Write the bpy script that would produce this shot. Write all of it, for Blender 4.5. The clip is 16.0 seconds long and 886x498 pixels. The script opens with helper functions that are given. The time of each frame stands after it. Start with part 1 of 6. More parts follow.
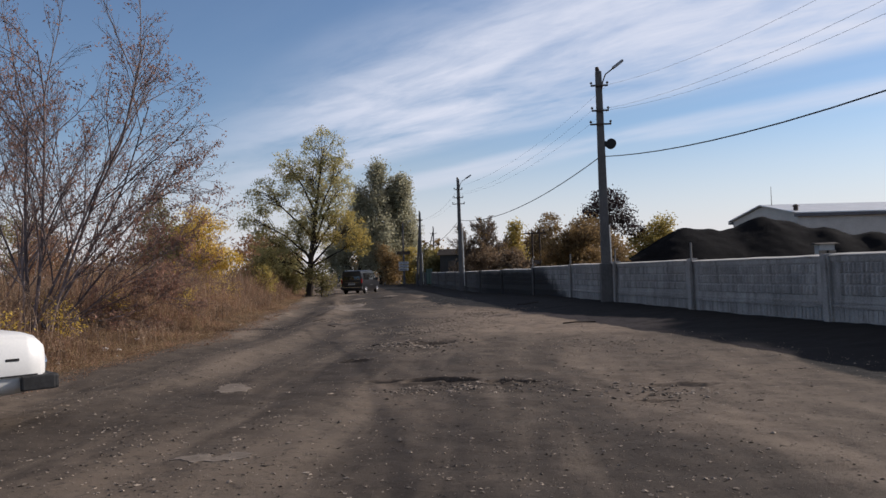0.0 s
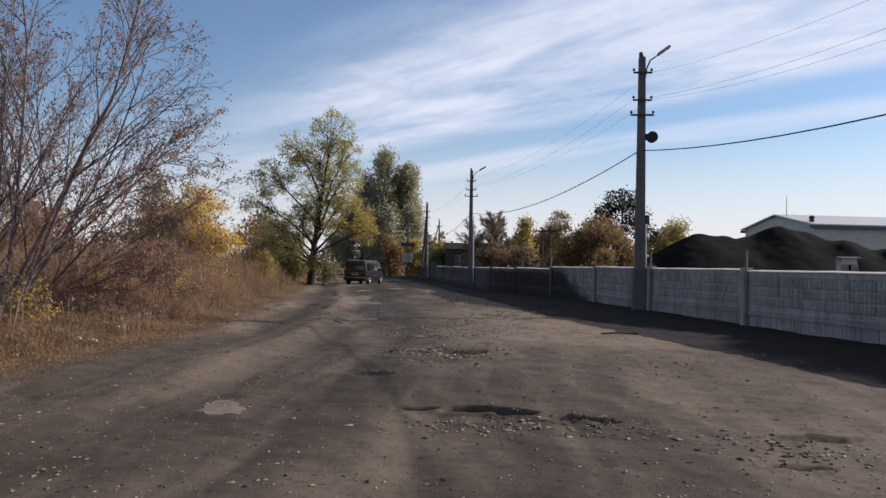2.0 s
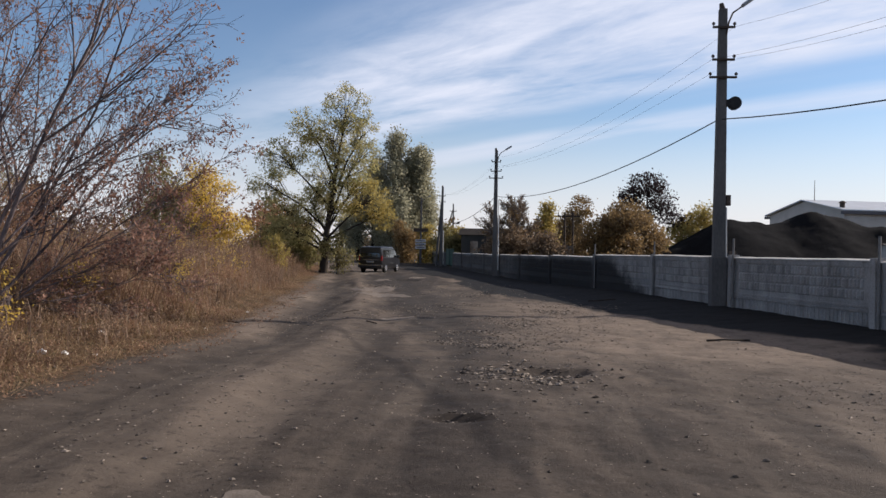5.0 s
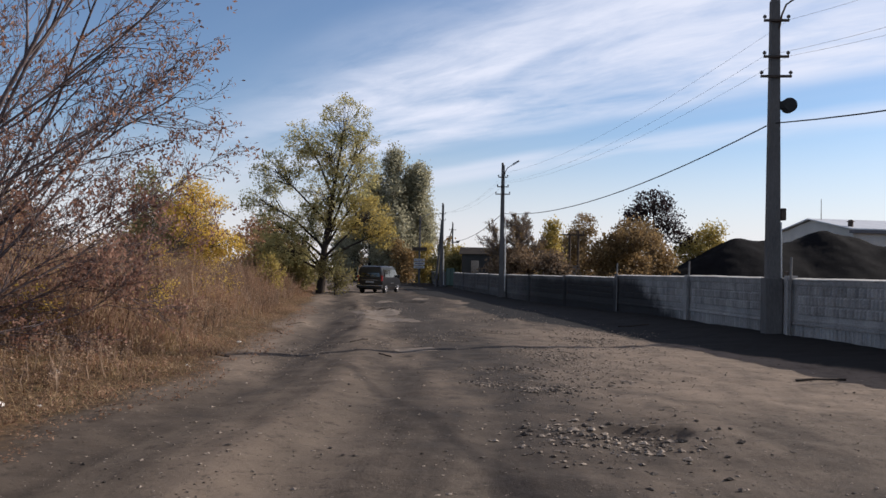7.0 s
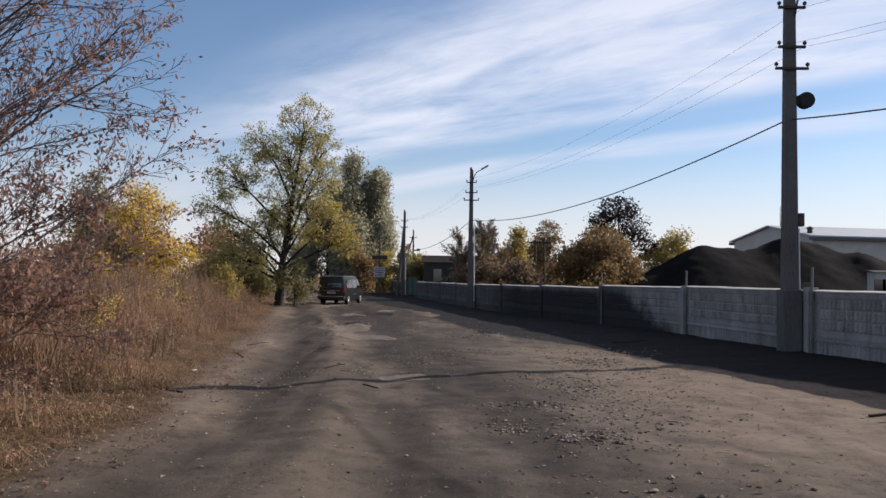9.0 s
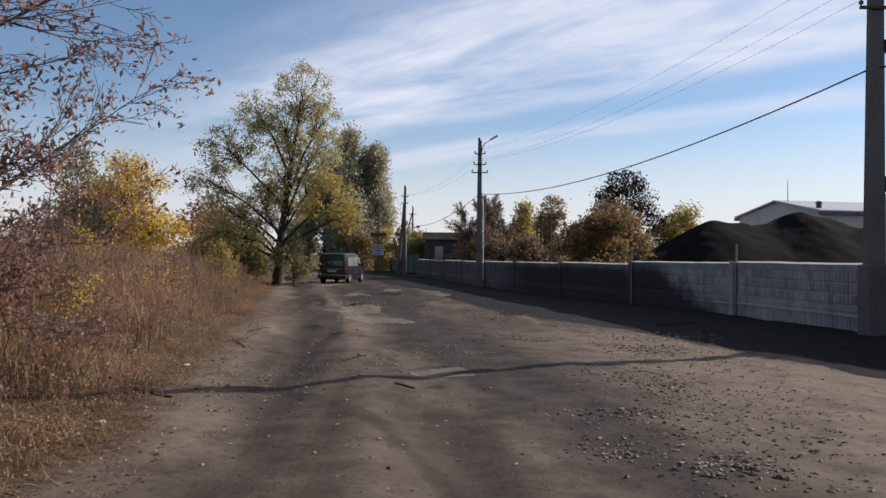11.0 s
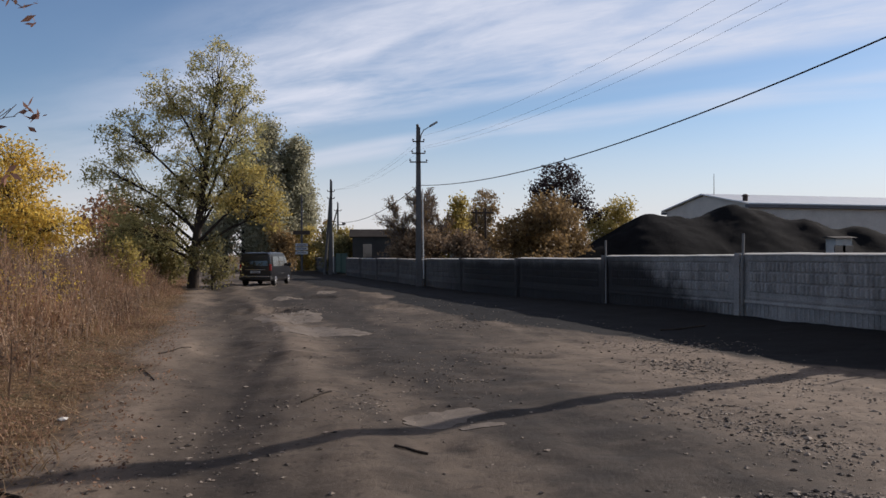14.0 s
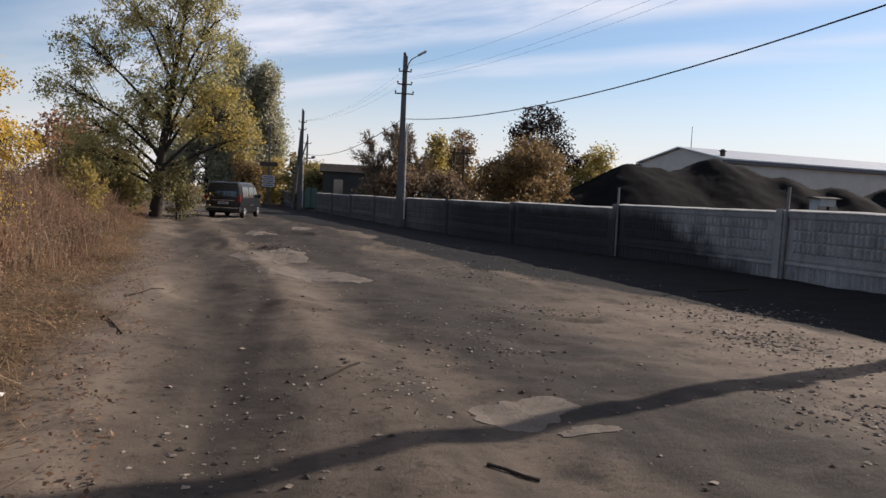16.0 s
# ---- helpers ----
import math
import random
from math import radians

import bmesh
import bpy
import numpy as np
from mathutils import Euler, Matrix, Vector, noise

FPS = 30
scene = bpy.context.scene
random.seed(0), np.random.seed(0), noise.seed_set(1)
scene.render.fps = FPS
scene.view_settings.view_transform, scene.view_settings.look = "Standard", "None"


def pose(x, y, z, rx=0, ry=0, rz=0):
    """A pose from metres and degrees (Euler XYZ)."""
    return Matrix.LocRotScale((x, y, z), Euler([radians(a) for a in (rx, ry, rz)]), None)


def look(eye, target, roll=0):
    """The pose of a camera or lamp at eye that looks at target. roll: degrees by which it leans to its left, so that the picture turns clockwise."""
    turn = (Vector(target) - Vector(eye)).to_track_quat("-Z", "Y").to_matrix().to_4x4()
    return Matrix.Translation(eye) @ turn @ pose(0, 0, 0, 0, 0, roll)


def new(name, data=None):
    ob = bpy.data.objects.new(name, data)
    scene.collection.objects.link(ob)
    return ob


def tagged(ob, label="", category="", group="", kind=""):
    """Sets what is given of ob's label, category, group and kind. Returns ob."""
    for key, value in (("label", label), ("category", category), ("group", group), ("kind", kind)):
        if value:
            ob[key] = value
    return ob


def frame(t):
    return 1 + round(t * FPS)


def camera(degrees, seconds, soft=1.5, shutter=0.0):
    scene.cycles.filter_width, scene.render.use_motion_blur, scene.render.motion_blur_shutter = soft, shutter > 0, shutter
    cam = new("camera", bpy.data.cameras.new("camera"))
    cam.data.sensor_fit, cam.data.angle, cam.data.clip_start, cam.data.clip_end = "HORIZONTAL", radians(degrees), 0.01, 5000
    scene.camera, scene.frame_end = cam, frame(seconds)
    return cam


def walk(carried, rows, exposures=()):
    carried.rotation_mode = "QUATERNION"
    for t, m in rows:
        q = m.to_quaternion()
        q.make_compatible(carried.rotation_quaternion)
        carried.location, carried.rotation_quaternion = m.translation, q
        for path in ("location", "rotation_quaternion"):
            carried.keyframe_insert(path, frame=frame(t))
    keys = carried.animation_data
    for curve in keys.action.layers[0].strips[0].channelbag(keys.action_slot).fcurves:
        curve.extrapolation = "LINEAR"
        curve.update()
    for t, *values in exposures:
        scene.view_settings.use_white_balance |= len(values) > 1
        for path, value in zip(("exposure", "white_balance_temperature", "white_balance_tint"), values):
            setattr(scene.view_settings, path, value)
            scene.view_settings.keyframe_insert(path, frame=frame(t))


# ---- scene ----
cam = camera(58.8, 16.0)
METRES, EYE, TILT, LEAN, TURN = 20.4, 1.55, 0.84, -0.3, 4.2
ROWS = [
    (0.0, 0.0, 0.0, 0.0, 0.03, 0.74, 2.3),
    (0.5, -0.0078, 0.0295, -0.0004, 1.92, -0.82, 0.55),
    (1.0, -0.0154, 0.061, 0.0001, 1.14, -1.46, -0.11),
    (1.5, -0.0215, 0.0917, 0.0001, 0.12, -1.57, -0.08),
    (2.0, -0.031, 0.1213, 0.0015, 0.02, 0.26, -0.69),
    (2.5, -0.0376, 0.1513, 0.0007, -1.13, 0.49, 0.77),
    (3.0, -0.0499, 0.184, 0.0003, 0.61, 0.5, -1.23),
    (5.5, -0.094, 0.3389, 0.0003, 0.12, -0.89, -0.47),
    (6.0, -0.1015, 0.3699, -0.0007, -0.07, -0.51, 0.62),
    (6.5, -0.1115, 0.3982, -0.0005, 1.59, 1.46, 0.12),
    (7.0, -0.1185, 0.4351, -0.0012, -0.08, 0.67, -0.88),
    (7.5, -0.1294, 0.4608, -0.0008, 1.88, 1.38, -0.7),
    (8.0, -0.1371, 0.4915, 0.0006, 0.44, -0.51, 1.24),
    (8.5, -0.1432, 0.518, 0.0023, -1.25, -0.16, -0.23),
    (9.0, -0.1509, 0.5468, 0.0026, -3.37, 1.27, -0.62),
    (11.5, -0.1858, 0.6997, -0.0033, -3.82, -1.84, -0.34),
    (12.0, -0.1911, 0.7295, -0.0038, -2.52, -4.0, -1.0),
    (12.5, -0.1972, 0.7638, -0.004, -7.58, -2.04, -1.0),
    (13.0, -0.1997, 0.7953, -0.005, -8.65, -2.27, -0.26),
    (13.5, -0.2061, 0.8264, -0.0056, -9.44, 0.15, -0.67),
    (14.0, -0.2114, 0.8535, -0.0078, -9.71, -0.45, 0.41),
    (14.5, -0.2198, 0.8825, -0.0089, -8.74, -0.68, -0.7),
    (15.0, -0.2247, 0.9132, -0.0098, -10.35, -2.68, -2.02),
    (15.5, -0.2324, 0.9395, -0.0114, -11.78, -3.34, -2.61),
    (16.0, -0.2398, 0.968, -0.0128, -12.4, -4.67, -2.6),
]
walk(cam, [(t, pose(0, 0, EYE, TILT, LEAN, TURN) @ pose(METRES * x, METRES * y, METRES * z, 90 + pitch, roll, yaw)) for t, x, y, z, yaw, pitch, roll in ROWS],
     exposures=[(0, -0.13, 6390, 15), (1, 0.0, 6390, 15), (2.5, 0.02, 6390, 15), (5.5, 0.03, 6390, 15), (9, 0.05, 6390, 15), (11.5, -0.02, 6440, 15), (12, 0.16, 6490, 15), (12.5, 0.1, 6540, 15), (13, 0.05, 6490, 15), (13.5, -0.18, 6340, 15),
                (14, -0.18, 6390, 15), (14.5, -0.08, 6390, 15), (15, 0.05, 6540, 15), (16, 0.04, 6640, 15)])

# ---- world, sun ----
SUN_EL, SUN_AZ = radians(25.0), math.atan2(0.9, 0.46)
world = bpy.data.worlds.new("sky")
scene.world = world
world.use_nodes = True
wn, wl = world.node_tree.nodes, world.node_tree.links
wn.clear()


def wnode(kind, **kw):
    n = wn.new(kind)
    for k, v in kw.items():
        n.inputs[k].default_value = v
    return n


w_out = wn.new("ShaderNodeOutputWorld")
w_bg = wn.new("ShaderNodeBackground")
w_bg.inputs["Strength"].default_value = 0.115
w_sky = wn.new("ShaderNodeTexSky")
w_sky.sky_type = "NISHITA"
w_sky.sun_disc = False
w_sky.sun_elevation, w_sky.sun_rotation = SUN_EL, SUN_AZ
w_sky.air_density, w_sky.dust_density, w_sky.ozone_density = 1.0, 0.2, 3.2
# high thin cloud: streaks in a flat layer, long in one direction
w_tc = wn.new("ShaderNodeTexCoord")
w_sep = wn.new("ShaderNodeSeparateXYZ")
wl.new(w_tc.outputs["Generated"], w_sep.inputs[0])
w_z = wn.new("ShaderNodeMath")
w_z.operation = "MAXIMUM"
w_z.inputs[1].default_value = 0.03
wl.new(w_sep.outputs["Z"], w_z.inputs[0])
w_zz = wn.new("ShaderNodeMath")
w_zz.operation = "ADD"
w_zz.inputs[1].default_value = 0.05
wl.new(w_z.outputs[0], w_zz.inputs[0])
w_flat = wn.new("ShaderNodeCombineXYZ")
for i, axis in enumerate("XY"):
    d = wn.new("ShaderNodeMath")
    d.operation = "DIVIDE"
    wl.new(w_sep.outputs[axis], d.inputs[0])
    wl.new(w_zz.outputs[0], d.inputs[1])
    wl.new(d.outputs[0], w_flat.inputs[i])
CLOUD_TURN = radians(-48)
w_rot = wn.new("ShaderNodeMapping")
w_rot.inputs["Rotation"].default_value = (0, 0, CLOUD_TURN)
wl.new(w_flat.outputs[0], w_rot.inputs[0])


def cloud_layer(scale, loc, noise_scale, detail, rough, lo, hi, distort=0.4):
    m = wn.new("ShaderNodeMapping")
    m.inputs["Scale"].default_value = scale
    m.inputs["Location"].default_value = loc
    wl.new(w_rot.outputs[0], m.inputs[0])
    n = wn.new("ShaderNodeTexNoise")
    n.inputs["Scale"].default_value = noise_scale
    n.inputs["Detail"].default_value = detail
    n.inputs["Roughness"].default_value = rough
    n.inputs["Distortion"].default_value = distort
    wl.new(m.outputs[0], n.inputs["Vector"])
    r = wn.new("ShaderNodeMapRange")
    r.interpolation_type = "SMOOTHSTEP"
    r.inputs["From Min"].default_value, r.inputs["From Max"].default_value = lo, hi
    wl.new(n.outputs["Fac"], r.inputs["Value"])
    return r.outputs[0]


def wmath(op, a, b):
    n = wn.new("ShaderNodeMath")
    n.operation = op
    n.use_clamp = True
    for i, v in enumerate((a, b)):
        if isinstance(v, (int, float)):
            n.inputs[i].default_value = v
        else:
            wl.new(v, n.inputs[i])
    return n.outputs[0]


# one broad band of cirrus, a thinner one beside it, rippled inside
w_bs = wn.new("ShaderNodeSeparateXYZ")
wl.new(w_rot.outputs[0], w_bs.inputs[0])
w_wob = wn.new("ShaderNodeTexNoise")
w_wob.inputs["Scale"].default_value = 0.5
w_wob.inputs["Detail"].default_value = 4
wl.new(w_flat.outputs[0], w_wob.inputs["Vector"])
w_off = wn.new("ShaderNodeMath")
w_off.operation = "MULTIPLY_ADD"
wl.new(w_wob.outputs["Fac"], w_off.inputs[0])
w_off.inputs[1].default_value = 0.5
wl.new(w_bs.outputs["X"], w_off.inputs[2])


def band(c0, c1, c2, c3):
    up = wn.new("ShaderNodeMapRange")
    up.interpolation_type = "SMOOTHSTEP"
    up.inputs["From Min"].default_value, up.inputs["From Max"].default_value = c0, c1
    wl.new(w_off.outputs[0], up.inputs["Value"])
    dn = wn.new("ShaderNodeMapRange")
    dn.interpolation_type = "SMOOTHSTEP"
    dn.inputs["From Min"].default_value, dn.inputs["From Max"].default_value = c2, c3
    dn.inputs["To Min"].default_value, dn.inputs["To Max"].default_value = 1, 0
    wl.new(w_off.outputs[0], dn.inputs["Value"])
    return wmath("MULTIPLY", up.outputs[0], dn.outputs[0])


streak = cloud_layer((1.3, 0.50, 1), (0, 0, 0), 1.2, 7, 0.52, 0.28, 0.66)
ripple = cloud_layer((3.0, 1.3, 1), (3, 1, 0), 1.6, 8, 0.65, 0.25, 0.72)
main_band = wmath("MULTIPLY", band(1.75, 2.5, 3.35, 3.75), wmath("ADD", wmath("MULTIPLY", streak, 0.75), wmath("MULTIPLY", ripple, 0.4)))
side_band = wmath("MULTIPLY", band(3.95, 4.2, 4.35, 4.75), wmath("MULTIPLY", streak, 0.6))
veil = cloud_layer((1.0, 0.3, 1), (7, 2, 0), 0.8, 8, 0.6, 0.42, 0.85)
cover = wmath("ADD", wmath("ADD", main_band, side_band), wmath("MULTIPLY", veil, 0.14))
# the sheet thins out to the west
w_west = wn.new("ShaderNodeMapRange")
w_west.interpolation_type = "SMOOTHSTEP"
for k, v in (("From Min", -0.42), ("From Max", -0.10), ("To Min", 0.12), ("To Max", 1.0)):
    w_west.inputs[k].default_value = v
wl.new(w_sep.outputs["X"], w_west.inputs["Value"])
cover = wmath("MULTIPLY", cover, w_west.outputs[0])
w_haze = wn.new("ShaderNodeMapRange")
w_haze.interpolation_type = "SMOOTHSTEP"
for k, v in (("From Min", 0.0), ("From Max", 0.19), ("To Min", 0.82), ("To Max", 0.0)):
    w_haze.inputs[k].default_value = v
wl.new(w_sep.outputs["Z"], w_haze.inputs["Value"])
w_mix = wn.new("ShaderNodeMix")
w_mix.data_type = "RGBA"
wl.new(wmath("MULTIPLY", cover, 0.92), w_mix.inputs["Factor"])
wl.new(w_sky.outputs[0], w_mix.inputs["A"])
w_mix.inputs["B"].default_value = (6.8, 7.25, 8.1, 1)
w_mix2 = wn.new("ShaderNodeMix")
w_mix2.data_type = "RGBA"
wl.new(w_haze.outputs[0], w_mix2.inputs["Factor"])
wl.new(w_mix.outputs["Result"], w_mix2.inputs["A"])
w_mix2.inputs["B"].default_value = (7.15, 7.0, 7.25, 1)
w_high = wn.new("ShaderNodeMapRange")
w_high.interpolation_type = "SMOOTHSTEP"
for k, v in (("From Min", 0.40), ("From Max", 0.72), ("To Min", 0.0), ("To Max", 0.75)):
    w_high.inputs[k].default_value = v
wl.new(w_sep.outputs["Z"], w_high.inputs["Value"])
w_mix3 = wn.new("ShaderNodeMix")
w_mix3.data_type = "RGBA"
wl.new(w_high.outputs[0], w_mix3.inputs["Factor"])
wl.new(w_mix2.outputs["Result"], w_mix3.inputs["A"])
w_mix3.inputs["B"].default_value = (2.9, 2.65, 2.55, 1)
wl.new(w_mix3.outputs["Result"], w_bg.inputs["Color"])
wl.new(w_bg.outputs[0], w_out.inputs[0])

sun_data = bpy.data.lights.new("sun", "SUN")
sun_data.energy, sun_data.angle, sun_data.color = 4.9, radians(0.55), (1.0, 0.915, 0.80)
sun = new("sun", sun_data)
to_sun = Vector((math.cos(SUN_EL) * math.sin(SUN_AZ), math.cos(SUN_EL) * math.cos(SUN_AZ), math.sin(SUN_EL)))
sun.matrix_world = look(to_sun * 60, (0, 0, 0))


# ---- materials ----
def material(name, low, high, scale=4.0, rough=0.85, metal=0.0, bump=0.3, fine=40.0, spread=0.0, stretch=(1, 1, 1), spec=0.3, dist=0.02):
    """Two colours mixed by noise at two scales, with relief; spread varies the tone from piece to piece."""
    m = bpy.data.materials.new(name)
    m.use_nodes = True
    n, l = m.node_tree.nodes, m.node_tree.links
    b = n["Principled BSDF"]
    b.inputs["Roughness"].default_value, b.inputs["Metallic"].default_value = rough, metal
    b.inputs["Specular IOR Level"].default_value = spec
    tc, mp = n.new("ShaderNodeTexCoord"), n.new("ShaderNodeMapping")
    mp.inputs["Scale"].default_value = stretch
    l.new(tc.outputs["Object"], mp.inputs[0])
    a, f = n.new("ShaderNodeTexNoise"), n.new("ShaderNodeTexNoise")
    for t, s, d in ((a, scale, 5), (f, fine, 6)):
        t.inputs["Scale"].default_value, t.inputs["Detail"].default_value = s, d
        l.new(mp.outputs[0], t.inputs["Vector"])
    mixn = n.new("ShaderNodeMath")
    mixn.operation = "MULTIPLY_ADD"
    mixn.inputs[1].default_value = 0.45
    l.new(f.outputs["Fac"], mixn.inputs[0])
    half = n.new("ShaderNodeMath")
    half.operation = "MULTIPLY"
    half.inputs[1].default_value = 0.55
    l.new(a.outputs["Fac"], half.inputs[0])
    l.new(half.outputs[0], mixn.inputs[2])
    last = mixn.outputs[0]
    if spread:
        g, oi, add = n.new("ShaderNodeNewGeometry"), n.new("ShaderNodeObjectInfo"), n.new("ShaderNodeMath")
        su = n.new("ShaderNodeMath")
        su.operation = "ADD"
        l.new(g.outputs["Random Per Island"], su.inputs[0])
        l.new(oi.outputs["Random"], su.inputs[1])
        fr = n.new("ShaderNodeMath")
        fr.operation = "FRACT"
        l.new(su.outputs[0], fr.inputs[0])
        add.operation = "MULTIPLY_ADD"
        add.inputs[1].default_value = spread
        l.new(fr.outputs[0], add.inputs[0])
        off = n.new("ShaderNodeMath")
        off.operation = "SUBTRACT"
        off.inputs[1].default_value = spread / 2
        l.new(last, off.inputs[0])
        l.new(off.outputs[0], add.inputs[2])
        last = add.outputs[0]
    r = n.new("ShaderNodeMapRange")
    r.inputs["From Min"].default_value, r.inputs["From Max"].default_value = 0.3, 0.7
    l.new(last, r.inputs["Value"])
    c = n.new("ShaderNodeMix")
    c.data_type = "RGBA"
    c.inputs["A"].default_value, c.inputs["B"].default_value = (*low, 1), (*high, 1)
    l.new(r.outputs[0], c.inputs["Factor"])
    l.new(c.outputs["Result"], b.inputs["Base Color"])
    if bump:
        bp = n.new("ShaderNodeBump")
        bp.inputs["Strength"].default_value, bp.inputs["Distance"].default_value = bump, dist
        l.new(mixn.outputs[0], bp.inputs["Height"])
        l.new(bp.outputs[0], b.inputs["Normal"])
    return m


def leaf_material(name, low, high, through_light=0.35):
    """Leaves: tone varies leaf by leaf, and some light comes through."""
    m = bpy.data.materials.new(name)
    m.use_nodes = True
    n, l = m.node_tree.nodes, m.node_tree.links
    b, out = n["Principled BSDF"], n["Material Output"]
    b.inputs["Roughness"].default_value = 0.6
    b.inputs["Specular IOR Level"].default_value = 0.25
    g, tc, a = n.new("ShaderNodeNewGeometry"), n.new("ShaderNodeTexCoord"), n.new("ShaderNodeTexNoise")
    a.inputs["Scale"].default_value = 0.7
    l.new(tc.outputs["Object"], a.inputs["Vector"])
    su = n.new("ShaderNodeMath")
    su.operation = "MULTIPLY_ADD"
    su.inputs[1].default_value = 0.6
    l.new(g.outputs["Random Per Island"], su.inputs[0])
    s2 = n.new("ShaderNodeMath")
    s2.operation = "MULTIPLY_ADD"
    s2.inputs[1].default_value = 1.6
    s2.inputs[2].default_value = -0.6
    l.new(a.outputs["Fac"], s2.inputs[0])
    l.new(s2.outputs[0], su.inputs[2])
    su.use_clamp = True
    c = n.new("ShaderNodeMix")
    c.data_type = "RGBA"
    c.inputs["A"].default_value, c.inputs["B"].default_value = (*low, 1), (*high, 1)
    l.new(su.outputs[0], c.inputs["Factor"])
    l.new(c.outputs["Result"], b.inputs["Base Color"])
    tr, ms = n.new("ShaderNodeBsdfTranslucent"), n.new("ShaderNodeMixShader")
    l.new(c.outputs["Result"], tr.inputs["Color"])
    ms.inputs[0].default_value = through_light
    l.new(b.outputs[0], ms.inputs[1])
    l.new(tr.outputs[0], ms.inputs[2])
    l.new(ms.outputs[0], out.inputs["Surface"])
    return m


def ground_material():
    """Packed dirt with worn asphalt, pale dust, leaf litter, coal dust and a near-black fence-side band where the masks
    say.
    """
    m = bpy.data.materials.new("dirt_road")
    m.use_nodes = True
    n, l = m.node_tree.nodes, m.node_tree.links
    b = n["Principled BSDF"]
    b.inputs["Roughness"].default_value, b.inputs["Specular IOR Level"].default_value = 0.9, 0.15
    tc = n.new("ShaderNodeTexCoord")

    def tex(scale, detail=6, rough=0.6, stretch=(1, 1, 1), turn=0.0):
        mp, t = n.new("ShaderNodeMapping"), n.new("ShaderNodeTexNoise")
        mp.inputs["Scale"].default_value = stretch
        mp.inputs["Rotation"].default_value = (0, 0, turn)
        t.inputs["Scale"].default_value, t.inputs["Detail"].default_value, t.inputs["Roughness"].default_value = scale, detail, rough
        l.new(tc.outputs["Object"], mp.inputs[0])
        l.new(mp.outputs[0], t.inputs["Vector"])
        return t.outputs["Fac"]

    def ramp(v, lo, hi, a=0.0, z=1.0):
        r = n.new("ShaderNodeMapRange")
        r.interpolation_type = "SMOOTHSTEP"
        for k, x in (("From Min", lo), ("From Max", hi), ("To Min", a), ("To Max", z)):
            r.inputs[k].default_value = x
        l.new(v, r.inputs["Value"])
        return r.outputs[0]

    def mix(f, a, c):
        x = n.new("ShaderNodeMix")
        x.data_type = "RGBA"
        for key, v in (("Factor", f), ("A", a), ("B", c)):
            if isinstance(v, (int, float)):
                x.inputs[key].default_value = v
            elif isinstance(v, tuple):
                x.inputs[key].default_value = (*v, 1)
            else:
                l.new(v, x.inputs[key])
        return x.outputs["Result"]

    def mul(a, c):
        x = n.new("ShaderNodeMath")
        x.operation = "MULTIPLY"
        for i, v in enumerate((a, c)):
            if isinstance(v, (int, float)):
                x.inputs[i].default_value = v
            else:
                l.new(v, x.inputs[i])
        return x.outputs[0]

    def mask(name):
        x = n.new("ShaderNodeAttribute")
        x.attribute_name = name
        return x.outputs["Fac"]

    big, mid, fine, grit = tex(0.35), tex(1.6, 8, 0.6), tex(9, 10, 0.68), tex(60, 5, 0.75)
    tracks = tex(1.5, 5, 0.55, (1.0, 0.10, 1), radians(-12))
    swath = tex(0.55, 5, 0.55, (1.0, 0.13, 1), radians(-15))
    base = mix(ramp(mid, 0.32, 0.7), (0.060, 0.048, 0.039), (0.101, 0.081, 0.064))
    base = mix(mul(ramp(swath, 0.40, 0.56, 1.0, 0.0), 0.60), base, (0.040, 0.033, 0.029))
    base = mix(mul(ramp(swath, 0.50, 0.66), 0.80), base, (0.172, 0.137, 0.107))
    base = mix(mul(ramp(tracks, 0.48, 0.66), 0.60), base, (0.163, 0.131, 0.102))
    base = mix(mul(ramp(big, 0.52, 0.72), 0.5), base, (0.052, 0.045, 0.040))
    base = mix(mul(mask("dust"), ramp(mid, 0.25, 0.6, 0.35, 0.9)), base, (0.245, 0.192, 0.147))
    base = mix(mul(ramp(fine, 0.46, 0.34), 0.55), base, (0.031, 0.026, 0.023))
    base = mix(mul(ramp(fine, 0.57, 0.70), 0.40), base, (0.189, 0.153, 0.122))
    base = mix(mul(mask("worn"), ramp(mid, 0.3, 0.65, 0.95, 0.55)), base, (0.041, 0.036, 0.033))
    base = mix(mul(ramp(grit, 0.60, 0.70), 0.45), base, (0.224, 0.189, 0.153))
    base = mix(mul(ramp(grit, 0.42, 0.28), 0.45), base, (0.022, 0.019, 0.018))
    litter = mix(ramp(fine, 0.35, 0.65), (0.055, 0.036, 0.022), (0.190, 0.120, 0.065))
    litter = mix(mul(ramp(mid, 0.5, 0.65), 0.5), litter, (0.06, 0.062, 0.028))
    base = mix(mask("litter"), base, litter)
    # near-black tone: coal dust, and the darkened band beside the fence
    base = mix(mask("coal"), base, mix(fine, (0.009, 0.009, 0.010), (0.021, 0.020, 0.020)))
    l.new(base, b.inputs["Base Color"])
    h = n.new("ShaderNodeMath")
    h.operation = "MULTIPLY_ADD"
    h.inputs[1].default_value = 0.35
    l.new(grit, h.inputs[0])
    l.new(fine, h.inputs[2])
    bp = n.new("ShaderNodeBump")
    bp.inputs["Strength"].default_value, bp.inputs["Distance"].default_value = 0.5, 0.025
    l.new(h.outputs[0], bp.inputs["Height"])
    l.new(bp.outputs[0], b.inputs["Normal"])
    return m


M_GROUND = ground_material()


